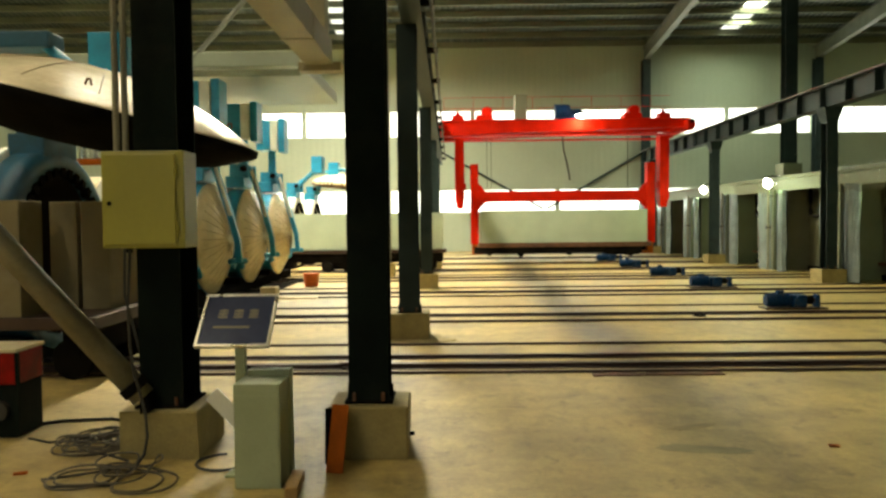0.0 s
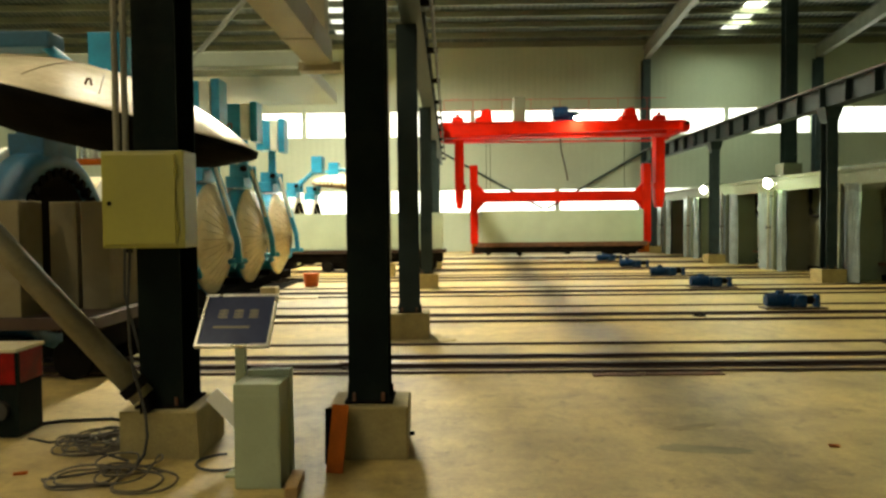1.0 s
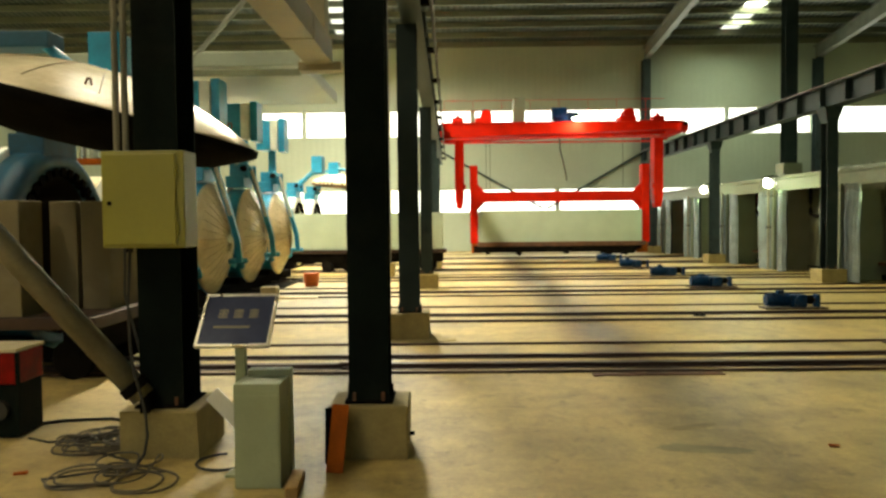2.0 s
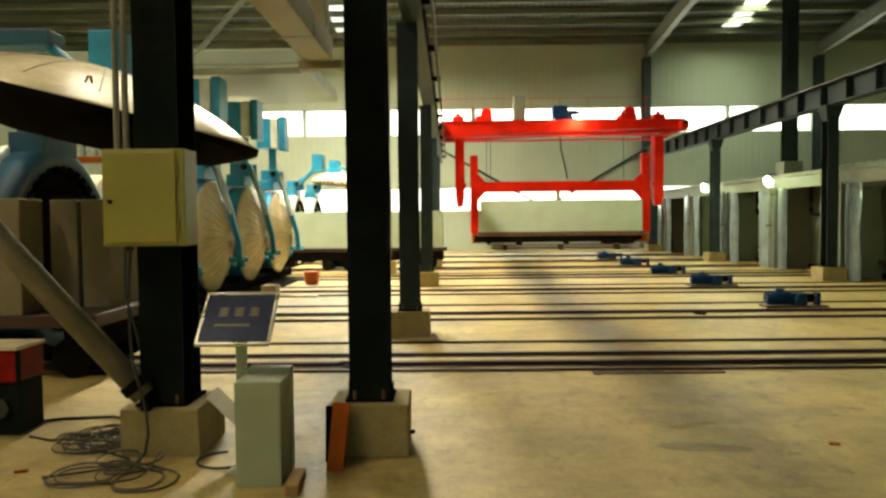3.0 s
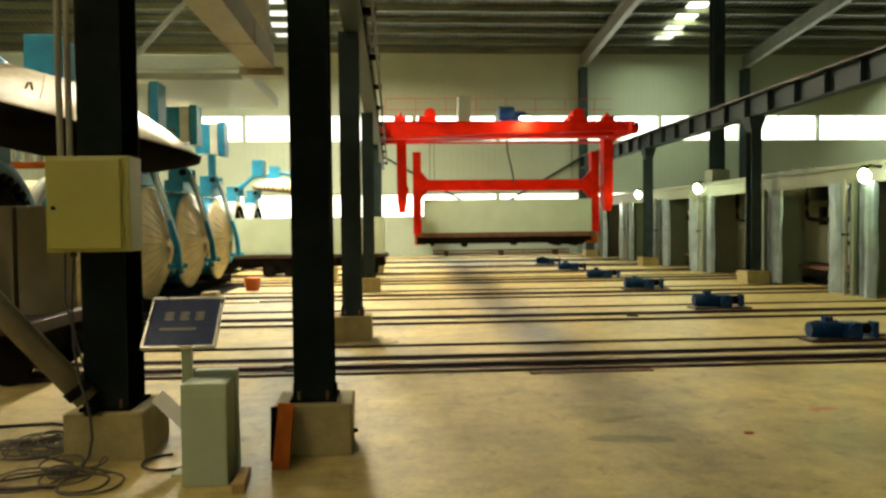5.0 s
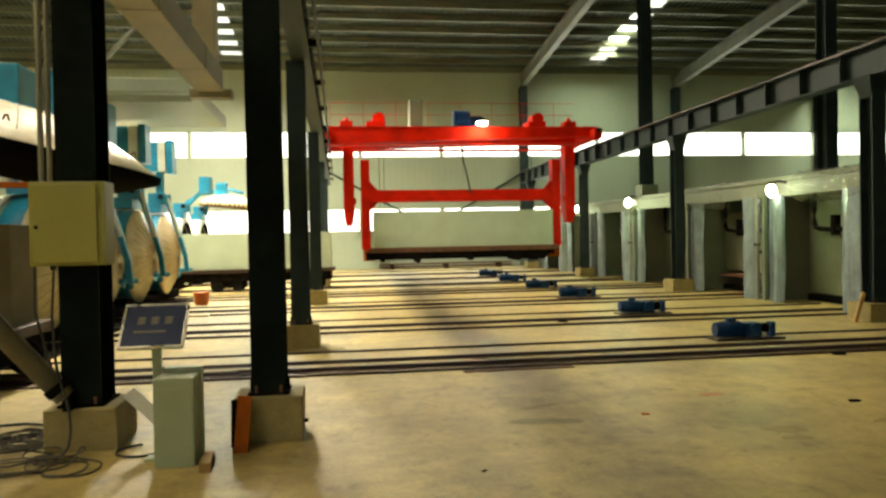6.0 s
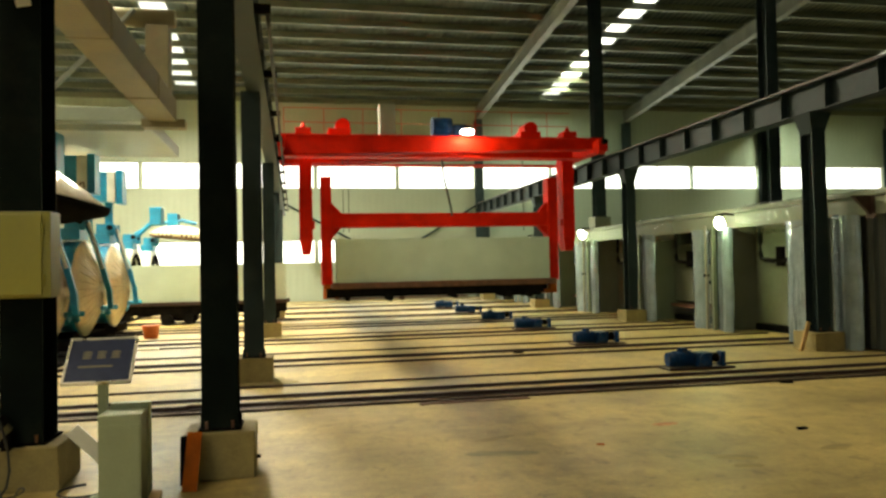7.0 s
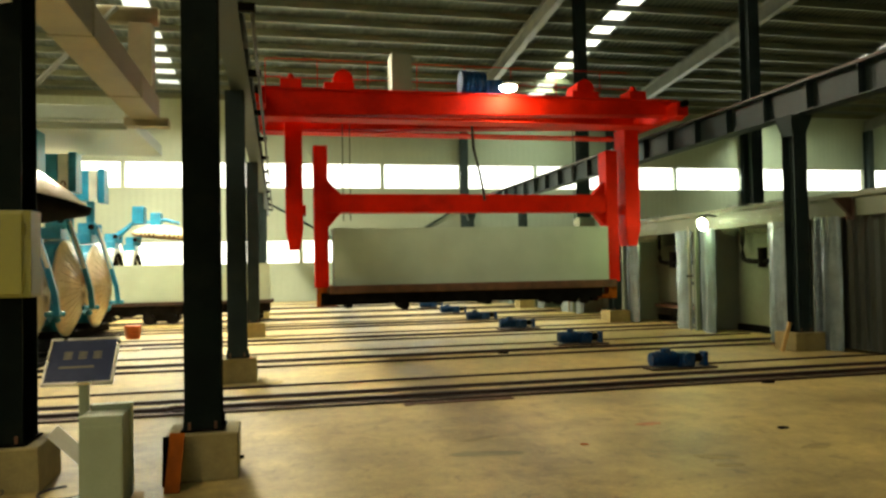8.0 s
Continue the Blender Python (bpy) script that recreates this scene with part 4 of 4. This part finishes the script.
def build_left_things():
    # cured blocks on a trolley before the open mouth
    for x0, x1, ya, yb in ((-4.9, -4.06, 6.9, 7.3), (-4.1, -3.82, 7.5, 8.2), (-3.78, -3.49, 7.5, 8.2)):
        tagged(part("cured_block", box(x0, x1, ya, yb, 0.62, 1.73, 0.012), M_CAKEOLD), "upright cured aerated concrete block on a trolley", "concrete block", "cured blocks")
    t = empty("autoclave_trolley", -4.4, 7.85, 0)
    part("deck", box(-1.1, 1.05, -0.98, 0.45, 0.5, 0.62, 0.01), M_RAIL, t)
    for x in (-0.8, 0.75):
        for y in (-0.8, 0.35):
            part("wheel", rod((x, y - 0.04, 0.2), (x, y + 0.04, 0.2), 0.2, n=20), M_DARK, t)
        part("axle_beam", box(x - 0.08, x + 0.08, -0.85, 0.4, 0.2, 0.5), M_DARK, t)
    tagged(t, "rusty low trolley carrying cured blocks", "trolley")
    # long pale cakes on carriers far off
    for x0, x1, y in ((-6.3, -0.22, 21.6),):
        k = empty("waiting_cake", (x0 + x1) / 2, y, 0)
        h = (x1 - x0) / 2
        part("cake_body", box(-h, h, -0.3, 0.3, 0.66, 1.72, 0.01), M_CAKE, k)
        tagged(k, "pale aerated concrete cake waiting on a carrier", "concrete cake", "waiting cakes")
        p = empty("cake_carrier", (x0 + x1) / 2, y, 0)
        part("deck", box(-h - 0.1, h + 0.1, -0.4, 0.4, 0.56, 0.66), M_RAIL, p)
        part("side_channel", box(-h, h, -0.34, -0.26, 0.3, 0.56), M_DARK, p)
        for xx in (-h + 0.7, 0, h - 0.7):
            part("bogie", box(xx - 0.5, xx + 0.5, -0.25, 0.35, 0.1, 0.56, 0.02), M_DARK, p)
            for s in (-0.3, 0.3):
                part("wheel", rod((xx + s, -0.4, 0.16), (xx + s, 0.4, 0.16), 0.15, n=16), M_DARK, p)
        tagged(p, "dark steel carrier under a waiting cake", "carrier", "cake carriers")
    # overhead girder with its end frame
    g = empty("overhead_girder", -2.2, -4, 4.2)
    bm = box(-0.27, 0.2, 0, 16.8, 0, 0.4, 0.01)
    for y in (3, 6, 9, 12, 15):
        add_box(bm, -0.285, 0.215, y - 0.03, y + 0.03, -0.012, 0.41)
    part("box_beam", bm, M_BEIGE, g)
    part("rail", box(-0.04, 0.04, 0, 16.8, 0.4, 0.47), M_RAIL, g)
    part("end_plate", box(-0.4, 0.34, 16.8, 17.1, -0.1, 0.05, 0.01), M_BEIGE, g)
    part("upright", box(-0.37, 0.03, 17.1, 17.5, 0.0, 1.84, 0.01), M_BEIGE, g)
    part("cross_tube", rod((-3.6, 17.3, 2.01), (0.12, 17.3, 2.01), 0.17, n=20), M_BEIGE, g, "", True)
    tagged(g, "beige painted overhead box girder", "girder")
    tagged(part("cross_bar", box(-7.0, -2.59, 12.92, 13.05, 4.06, 4.16, 0.01), M_FASCIA), "pale metal bar under the overhead girder", "bar")
    tagged(part("overhead_sheet", box(-7.0, -2.62, 13.06, 17.4, 4.243, 4.5, 0.02), M_SHEET), "smooth grey metal sheet above the autoclaves", "sheet")
    tagged(part("diagonal_brace", rod((-4.6, 13.1, 4.3), (-2.75, 13.1, 6.3), 0.045), M_GREY), "grey tubular diagonal brace", "brace")
    g = empty("cross_girder", -4.8, 8.0, 4.9)
    bm = box(-3.4, 3.2, -0.2, 0.2, 0.0, 0.42, 0.01)
    part("box_beam", bm, M_BEIGE, g)
    for x in (-2.4, -1.2, 0.0, 1.2, 2.4):
        part("stiffener", box(x - 0.02, x + 0.02, -0.215, -0.2, 0.02, 0.4), M_BEIGE, g)
    tagged(g, "beige painted cross girder on the overhead girder", "girder")
    tagged(part("hung_plate", box(-0.05, 0.05, -0.006, 0.006, -0.14, 0.14, 0.003, pose(-1.86, 4.67, 3.55, 0, -12, 0)), M_WHITE), "small pale plate fixed to a dark column", "plate")
    # thick column pair: the near column with the switch box
    pedestal(-1.86, 4.87, 0.5, 0.54, 0.31)
    steel_column(-1.872, 4.86, 0.31, 8.0, 0.275, 0.34, M_BLACK, "dark steel column carrying a switch box")
    s = empty("switch_box", -1.84, 4.58, 1.35)
    part("case", box(-0.255, 0.245, -0.16, 0.06, 0, 0.585, 0.008), M_OLIVE, s)
    dr = part("door", box(-0.24, 0.195, -0.178, -0.162, 0.02, 0.565, 0.006), M_OLIVE, s)
    part("lock", rod((-0.2, -0.19, 0.27), (-0.2, -0.177, 0.27), 0.013), M_DARK, dr)
    part("hinge", rod((0.205, -0.17, 0.08), (0.205, -0.17, 0.16), 0.008), M_OLIVE, dr)
    part("hinge", rod((0.205, -0.17, 0.42), (0.205, -0.17, 0.5), 0.008), M_OLIVE, dr)
    part("cable_gland", rod((-0.15, -0.03, -0.03), (-0.15, -0.03, 0), 0.02), M_DARK, s)
    tagged(s, "olive cream steel switch box on a dark column", "switch box")
    for x in (-2.04, -1.985):
        tagged(part("conduit", tube([(x, 4.52, 1.9), (x, 4.52, 4.0), (x - 0.02, 4.55, 6.5)], 0.02), M_PIPE), "grey conduit rising from the switch box", "conduit", "conduits")
    t = empty("steel_strut")
    part("pipe", rod((-1.96, 4.62, 0.4), (-4.36, 4.05, 3.5), 0.075, n=28), M_PIPE, t, "", True)
    part("clamp", rod((-1.99, 4.612, 0.44), (-2.03, 4.603, 0.49), 0.088, n=24), M_DARK, t)
    part("foot_lug", box(-0.03, 0.03, -0.05, 0.05, 0, 0.14, 0.006, pose(-1.94, 4.63, 0.3)), M_DARK, t)
    tagged(t, "grey steel pipe strut leaning on a footing", "strut")
    # red machine
    r = empty("red_machine", -3.5, 5.4, -0.0)
    part("lower_case", box(-0.5, 0.45, -0.3, 0.02, 0.0, 0.38, 0.02), M_BLACK, r)
    part("upper_case", box(-0.5, 0.46, -0.32, 0.02, 0.38, 0.61, 0.015), M_REDMACH, r)
    part("top_board", box(-0.52, 0.47, -0.34, 0.03, 0.61, 0.635, 0.004), M_CREAM, r, "white board lying flat")
    part("corner_post", box(0.455, 0.475, -0.335, -0.3, 0.02, 0.61, 0.003), M_BLACK, r)
    part("hose", tube([(0.05, -0.33, 0.5), (0.1, -0.345, 0.42), (0.2, -0.35, 0.33), (0.33, -0.35, 0.27)], 0.014), M_CREAMDARK, r, "dull yellow hose")
    for x, z, q in ((-0.1, 0.16, 0.1), (0.16, 0.12, 0.08), (0.33, 0.2, 0.07)):
        part("pulley", rod((x, -0.3, z), (x, -0.345, z), q, n=18), M_CABLE, r)
    tagged(r, "dark red machine case with a white board on it", "machine")
    # notice stand
    n = empty("notice_stand", -1.25, 4.33, 0)
    part("post", box(-0.03, 0.03, -0.02, 0.02, 0.02, 0.9, 0.004), M_CABINET, n)
    part("foot", box(-0.09, 0.09, -0.07, 0.07, 0, 0.015, 0.004), M_CABINET, n)
    b = part("board", box(-0.2, 0.2, -0.008, 0.008, -0.175, 0.175), M_BOARD, n, "dark navy notice panel")
    b.matrix_basis = pose(0.0, -0.05, 0.925, -45, 0, 0)
    for a in ((-0.212, 0.212, 0.175, 0.19), (-0.212, 0.212, -0.19, -0.175), (-0.214, -0.198, -0.19, 0.19), (0.198, 0.214, -0.19, 0.19)):
        part("frame_strip", box(a[0], a[1], -0.016, 0.012, a[2], a[3], 0.003), M_CHROME, b, "silver frame strip")
    for x in (-0.09, 0.0, 0.09):
        bm = bmesh.new()
        for k in range(3):
            add_box(bm, x - 0.026, x + 0.026, -0.0105, -0.008, 0.015 + 0.022 * k, 0.029 + 0.022 * k)
        add_box(bm, x - 0.006, x + 0.006, -0.0107, -0.008, 0.012, 0.078)
        part("title_mark", bm, M_GOLD, b, "faded gilt mark")
    part("text_bar", box(-0.13, 0.08, -0.0103, -0.008, -0.06, -0.045), M_GOLD, b)
    tagged(n, "navy notice board in a silver frame on a post", "notice board")
    # cabinet beside the notice stand
    c = empty("control_desk", -1.095, 4.2, 0)
    part("body", box(-0.13, 0.13, -0.125, 0.1, 0, 0.595, 0.006), M_CABINET, c)
    part("rear_top", box(-0.11, 0.14, 0.105, 0.19, 0.0, 0.63, 0.006), M_CABINET, c)
    part("door_seam", box(-0.12, 0.12, -0.128, -0.125, 0.03, 0.53), M_CABINET, c)
    tagged(c, "grey-green sheet steel control cabinet on the floor", "cabinet")
    tagged(part("wood_block", box(-0.035, 0.035, -0.17, 0.13, 0, 0.06, 0.005, pose(-0.89, 4.1, 0, 0, 0, 4)), M_WOOD), "short rough timber block on the floor", "timber block")
    tagged(part("paper_sheet", box(-0.24, 0.3, -0.006, 0.006, -0.05, 0.05, 0.0, pose(-1.36, 4.63, 0.24, -4, 46, 0)), M_WHITE), "white board leaning on a footing", "board")
    # rusty plates leaning on the footing
    tagged(part("steel_plate", box(-0.05, 0.05, -0.012, 0.012, 0, 0.405, 0.003, pose(-0.705, 4.33, 0, -24, 3, 0)), M_RUSTRED), "rusty orange steel plate leaning on a footing", "steel plate")
    tagged(part("steel_bar", box(-0.02, 0.02, -0.012, 0.012, 0, 0.34, 0.003, pose(-0.77, 4.5, 0, -8, 0, 0)), M_DARK), "dark steel bar standing by a footing", "steel bar")
    tagged(part("orange_bucket", rod((-3.25, 17.1, 0.0), (-3.25, 17.1, 0.3), 0.15, 0.19, 20), M_ORANGE), "orange plastic bucket on the floor", "bucket")
    tagged(part("wood_crate", box(-3.72, -3.42, 14.3, 14.6, 0, 0.22, 0.01), M_PALEWOOD), "pale timber offcut block on the floor", "timber block")
    tagged(part("wood_plank", box(-3.9, -2.6, 14.2, 14.35, 0.0, 0.03, 0.003, pose(0, 0, 0, 0, 0, 0)), M_PALEWOOD), "thin timber plank on the floor", "plank")


M_REDMACH = mat("faded_red_enamel", (0.3, 0.004, 0.002), 0.5, spec=0.15, var=0.5, scale=3, fine=30, stain=(0.02, 0.012, 0.01), stain_amount=0.85)


def coil(cx, cy, loops, r0, r1, seed):
    rnd = random.Random(seed)
    pts = []
    ph = rnd.uniform(0, 6)
    for k in range(loops * 26):
        a = k * 6.28318 / 26 + ph
        turn = k // 26
        rnd2 = random.Random(seed * 100 + turn)
        r = rnd2.uniform(r0, r1)
        ox, oy = rnd2.uniform(-0.22, 0.2), rnd2.uniform(-0.15, 0.15)
        ex = rnd2.uniform(0.6, 1.35)
        pts.append(Vector((cx + ox + r * ex * math.cos(a), cy + oy + r * math.sin(a), 0.012 + 0.011 * (turn % 5) + 0.006 * math.sin(a * 3))))
    for _ in range(3):
        pts = [pts[0]] + [(a + 2 * b + c) / 4 for a, b, c in zip(pts, pts[1:], pts[2:])] + [pts[-1]]
    return tube(pts, 0.0068, 6)


def build_cables():
    tagged(part("cable_coil", coil(-2.33, 4.98, 15, 0.08, 0.27, 3), M_CABLEGREY, None, "", True), "loose coil of grey cable on the floor", "cable")
    tagged(part("cable_coil", coil(-1.95, 4.3, 8, 0.09, 0.25, 8), M_CABLEGREY, None, "", True), "loose coil of dusty cable on the floor", "cable")
    tagged(part("cable_run", tube([(-3.3, 5.3, 0.012), (-2.95, 5.5, 0.012), (-2.6, 5.55, 0.012), (-2.35, 5.4, 0.02), (-2.2, 5.1, 0.05)], 0.011), M_CABLE, None, "", True), "black cable lying on the floor", "cable")
    tagged(part("drop_cable", tube([(-1.98, 4.53, 1.34), (-1.99, 4.5, 1.0), (-1.975, 4.48, 0.75), (-1.95, 4.47, 0.58), (-1.91, 4.465, 0.45), (-1.88, 4.455, 0.33), (-1.865, 4.44, 0.2), (-1.87, 4.4, 0.1), (-1.9, 4.34, 0.04), (-1.94, 4.3, 0.015)], 0.009), M_CABLE, None, "", True), "thin black cable hanging from the switch box", "cable")
    tagged(part("floor_cable", tube([(-1.42 + 0.17 * math.cos(0.35 * k), 4.52 + 0.16 * math.sin(0.35 * k), 0.012) for k in range(5, 21)], 0.009), M_CABLE, None, "", True), "black cable looped round the stand's foot", "cable")
    tagged(part("side_cable", tube([(-2.75, 6.2, 2.2), (-2.7, 6.1, 1.6), (-2.72, 6.1, 0.9), (-2.6, 6.1, 0.4), (-2.5, 6.1, 0.02)], 0.012), M_CABLE, None, "", True), "black cable hanging down to the floor", "cable")


def build_far_floor():
    for y, z in ((34.35, 0.0), (34.4, 0.13)):
        e = empty("spare_side_plate", 5.1, y, z)
        part("deck", box(-3.2, 3.2, -0.4, 0.4, 0.07, 0.125, 0.008), M_RUST, e)
        for x in (-2.6, 0.0, 2.6):
            part("bearer", box(x - 0.08, x + 0.08, -0.36, 0.36, 0.0, 0.07), M_DARK, e)
        tagged(e, "rusty spare side plate lying by the far wall", "steel plate", "spare side plates")
    tagged(part("timber_offcut", box(-0.32, 0.32, -0.05, 0.05, 0, 0.05, 0.006, pose(4.2, 25.3, 0, 0, 0, 14)), M_WOOD), "pale timber offcut between the rails", "timber")


def build_loose_ends():
    tagged(part("cable_run", tube([(-2.62, 5.05, 0.012), (-2.45, 4.78, 0.012), (-2.2, 4.66, 0.012), (-2.02, 4.52, 0.02), (-2.0, 4.36, 0.03), (-2.2, 4.28, 0.02), (-2.4, 4.22, 0.012), (-2.3, 4.1, 0.012), (-1.95, 4.12, 0.012)], 0.008), M_CABLE, None, "", True), "dark cable trailing between two coils", "cable")
    tagged(part("cable_run", tube([(-2.95, 5.05, 0.012), (-2.75, 4.95, 0.012), (-2.55, 5.0, 0.02), (-2.35, 5.2, 0.03), (-2.1, 5.25, 0.03)], 0.008), M_CABLE, None, "", True), "dark cable lying loose on the floor", "cable")
    c = empty("cable_connector", -2.02, 4.66, 0.02)
    part("plug_body", rod((-0.04, 0, 0.02), (0.035, 0.01, 0.03), 0.026, 0.02), M_WHITE, c, "", True)
    part("plug_collar", rod((0.035, 0.01, 0.03), (0.05, 0.012, 0.032), 0.028), M_DARK, c)
    tagged(c, "dirty white cable plug on the cables", "plug")


def build_debris():
    for x, y, s, m in ((2.49, 4.78, 0.028, M_RUSTRED), (4.42, 4.83, 0.045, M_DARK), (0.9, 3.6, 0.018, M_DARK), (-2.6, 4.35, 0.035, M_RUSTRED), (3.78, 11.2, 0.08, M_DARK), (5.9, 7.05, 0.07, M_DARK)):
        bm = box(-s, s, -s * 0.5, s * 0.5, 0, s * 0.35, s * 0.1)
        for v in bm.verts:
            v.co += Vector((random.uniform(-1, 1), random.uniform(-1, 1), 0)) * s * 0.25
        ob = part("floor_scrap", bm, m)
        ob.matrix_basis = pose(x, y, 0, 0, 0, random.uniform(-40, 40))
        tagged(ob, "small dirty scrap lying on the floor", "scrap", "scraps on the floor")
    bm = box(1.35, 2.6, 6.98, 7.08, -0.002, 0.012)
    bmesh.ops.subdivide_edges(bm, edges=[e for e in bm.edges if abs(e.verts[0].co.x - e.verts[1].co.x) > 1], cuts=40)
    for v in bm.verts:
        v.co.y += 0.035 * noise.noise(Vector((v.co.x * 9, v.co.y * 40, 0)))
    tagged(part("rusted_strip", bm, M_RUST), "broken rusted strip beside a rail", "strip")
    j = empty("rail_joint", -0.95, 7.5, 0)
    part("fish_plate", box(-0.2, 0.2, -0.06, -0.03, 0, 0.06, 0.004), M_RUST, j)
    part("chair_plate", box(-0.16, 0.16, -0.13, 0.13, 0.0, 0.022, 0.004), M_RAIL, j)
    tagged(j, "rusty bolted joint on a floor rail", "rail joint")
    v = part("anchor_bolt", rod((-0.31, 4.8, 0.1), (-0.25, 4.8, 0.1), 0.014), M_DARK)
    tagged(v, "dark anchor bolt sticking out of a footing", "bolt")
    r = empty("pipe_rack", -4.75, 9.75, 0)
    part("beam", box(-0.8, 0.62, -0.06, 0.06, 2.28, 2.36, 0.005), M_RUSTRED, r)
    part("post", box(-0.8, -0.72, -0.05, 0.05, 0, 2.28), M_RUSTRED, r)
    for k in range(9):
        part("tube", rod((-0.7 + 0.15 * k, 0, 2.36), (-0.7 + 0.15 * k, 0, 2.52), 0.045), M_CHROME, r)
    tagged(r, "rust-red rack with short pale metal tubes", "rack")
    tagged(part("autoclave_plinth", box(-10.0, -4.42, 9.4, 20.3, 0, 0.2, 0.01), M_DARK), "low near-black plinth under the autoclaves", "plinth")
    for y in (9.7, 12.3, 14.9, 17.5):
        tagged(part("pit_cover", box(-4.4, -3.75, y - 1.2, y + 1.2, 0, 0.02, 0.004), M_DARK), "near-black steel plate before an autoclave", "floor plate", "pit covers")
    p = part("timber_prop", box(-0.03, 0.03, -0.02, 0.02, 0, 0.5, 0.003), M_WOOD)
    p.matrix_basis = pose(8.16, 9.75, 0, 0, 18, 0)
    tagged(p, "short timber prop leaning on a footing", "timber")
    # cement smears round the footings
    for x, y in ((-0.35, 9.15), (-0.3, 16.0), (-0.4, 22.6)):
        ob = part("cement_smear", crust(0.34, 1.0, 0.012, x * y), M_CONC)
        ob.matrix_basis = pose(x, y + 0.1, -0.002)
        tagged(ob, "thin crust of spilt cement round a footing", "cement", "cement smears")
    # dried spills and marks on the bare floor
    for x, y, long, wide, turn, m, label in ((1.62, 4.74, 0.3, 0.3, -14, M_SPILL, "dried grey slurry spill on the floor"), (1.72, 5.25, 0.2, 0.25, 20, M_GRIME, "faint dark stain on the floor"),
                                             (3.31, 4.14, 0.16, 0.4, -20, M_GRIME, "dark oily stain on the floor"), (3.26, 3.9, 0.11, 0.4, -12, M_GRIME, "dark oily stain on the floor"),
                                             (4.25, 4.2, 0.14, 0.45, 8, M_GRIME, "dark oily stain on the floor"), (3.38, 5.36, 0.13, 0.42, 4, M_PINKMARK, "faded red paint mark on the floor")):
        ob = part("floor_stain", crust(long, wide, 0.003, x + y), m)
        ob.matrix_basis = pose(x, y, -0.001, 0, 0, turn)
        tagged(ob, label, "stain", "stains on the floor")
    b = empty("fascia_bracket", BANK - 0.02, 9.14, 2.5)
    bm = bmesh.new()
    vs = [bm.verts.new((q, y, z)) for y in (-0.03, 0.03) for q, z in ((0.0, 0.0), (-0.34, 0.0), (0.0, -0.32))]
    bm.faces.new(vs[:3])
    bm.faces.new(vs[:2:-1])
    for k in range(3):
        bm.faces.new((vs[k], vs[(k + 1) % 3], vs[(k + 1) % 3 + 3], vs[k + 3]))
    bmesh.ops.recalc_face_normals(bm, faces=bm.faces)
    part("gusset", bm, M_RAIL, b)
    part("wall_plate", box(-0.012, 0.0, -0.09, 0.09, -0.36, 0.02), M_RAIL, b)
    tagged(b, "dark steel bracket on the chamber fascia", "bracket")


M_SPILL = mat("dried_slurry", (0.3, 0.265, 0.13), 0.8, var=0.3, scale=4, fine=40, bump=0.3)
M_GRIME = mat("oily_floor_grime", (0.3, 0.225, 0.08), 0.6, var=0.35, scale=5, fine=40, bump=0.2)
M_PINKMARK = mat("worn_red_floor_paint", (0.5, 0.22, 0.1), 0.75, var=0.4, scale=9, fine=60, bump=0.2)


def crust(long, wide, high, seed):
    """A thin ragged patch, long along x."""
    bm = bmesh.new()
    bmesh.ops.create_circle(bm, cap_ends=True, segments=40, radius=long)
    for q in bm.verts:
        q.co *= 1 + 0.4 * noise.noise(q.co / long * 1.6 + Vector((seed, seed * 2, 0))) + 0.2 * noise.noise(q.co / long * 5 + Vector((0, seed, 0)))
        q.co.y *= wide
    res = bmesh.ops.extrude_face_region(bm, geom=list(bm.faces))
    bmesh.ops.translate(bm, vec=(0, 0, high), verts=[g for g in res["geom"] if isinstance(g, bmesh.types.BMVert)])
    bmesh.ops.recalc_face_normals(bm, faces=bm.faces)
    return bm


# ---------------------------------------------------------------- the place
build_floor()
build_walls()
build_roof()
build_wall_columns()
build_runways()
build_festoon()
build_bank()
build_bank_lamps()
build_rails()
build_motors()
crane, frame_part = build_crane()
cake, plate = build_load()
build_autoclaves()
build_left_things()
build_cables()
build_loose_ends()
build_far_floor()
build_debris()

# seconds, place of the crane along its runway, lift of the frame
CRANE = [(0.0, 26.8, 0.0), (0.7, 27.1, 0.0), (1.3, 27.5, 0.0), (1.7, 27.55, 0.0), (2.4, 27.55, 0.02), (2.8, 27.55, 0.17), (3.0, 27.55, 0.31), (3.2, 27.55, 0.43),
         (3.5, 27.55, 0.52), (4.2, 27.45, 0.52), (4.5, 26.7, 0.52), (5.2, 25.7, 0.52), (5.8, 24.25, 0.52), (6.0, 23.05, 0.52), (6.5, 20.95, 0.51), (7.0, 19.0, 0.48), (7.5, 16.4, 0.51), (8.0, 14.2, 0.51)]


def motions():
    """The crane travels, its frame rises, and the load goes with it."""
    walk(crane, [(t, pose(4.1, y, 0)) for t, y, h in CRANE])
    walk(frame_part, [(t, pose(0, 0, h)) for t, y, h in CRANE])
    walk(cake, [(t, pose(4.1, y, h)) for t, y, h in CRANE])
    walk(plate, [(t, pose(4.1, y, h)) for t, y, h in CRANE])


motions()
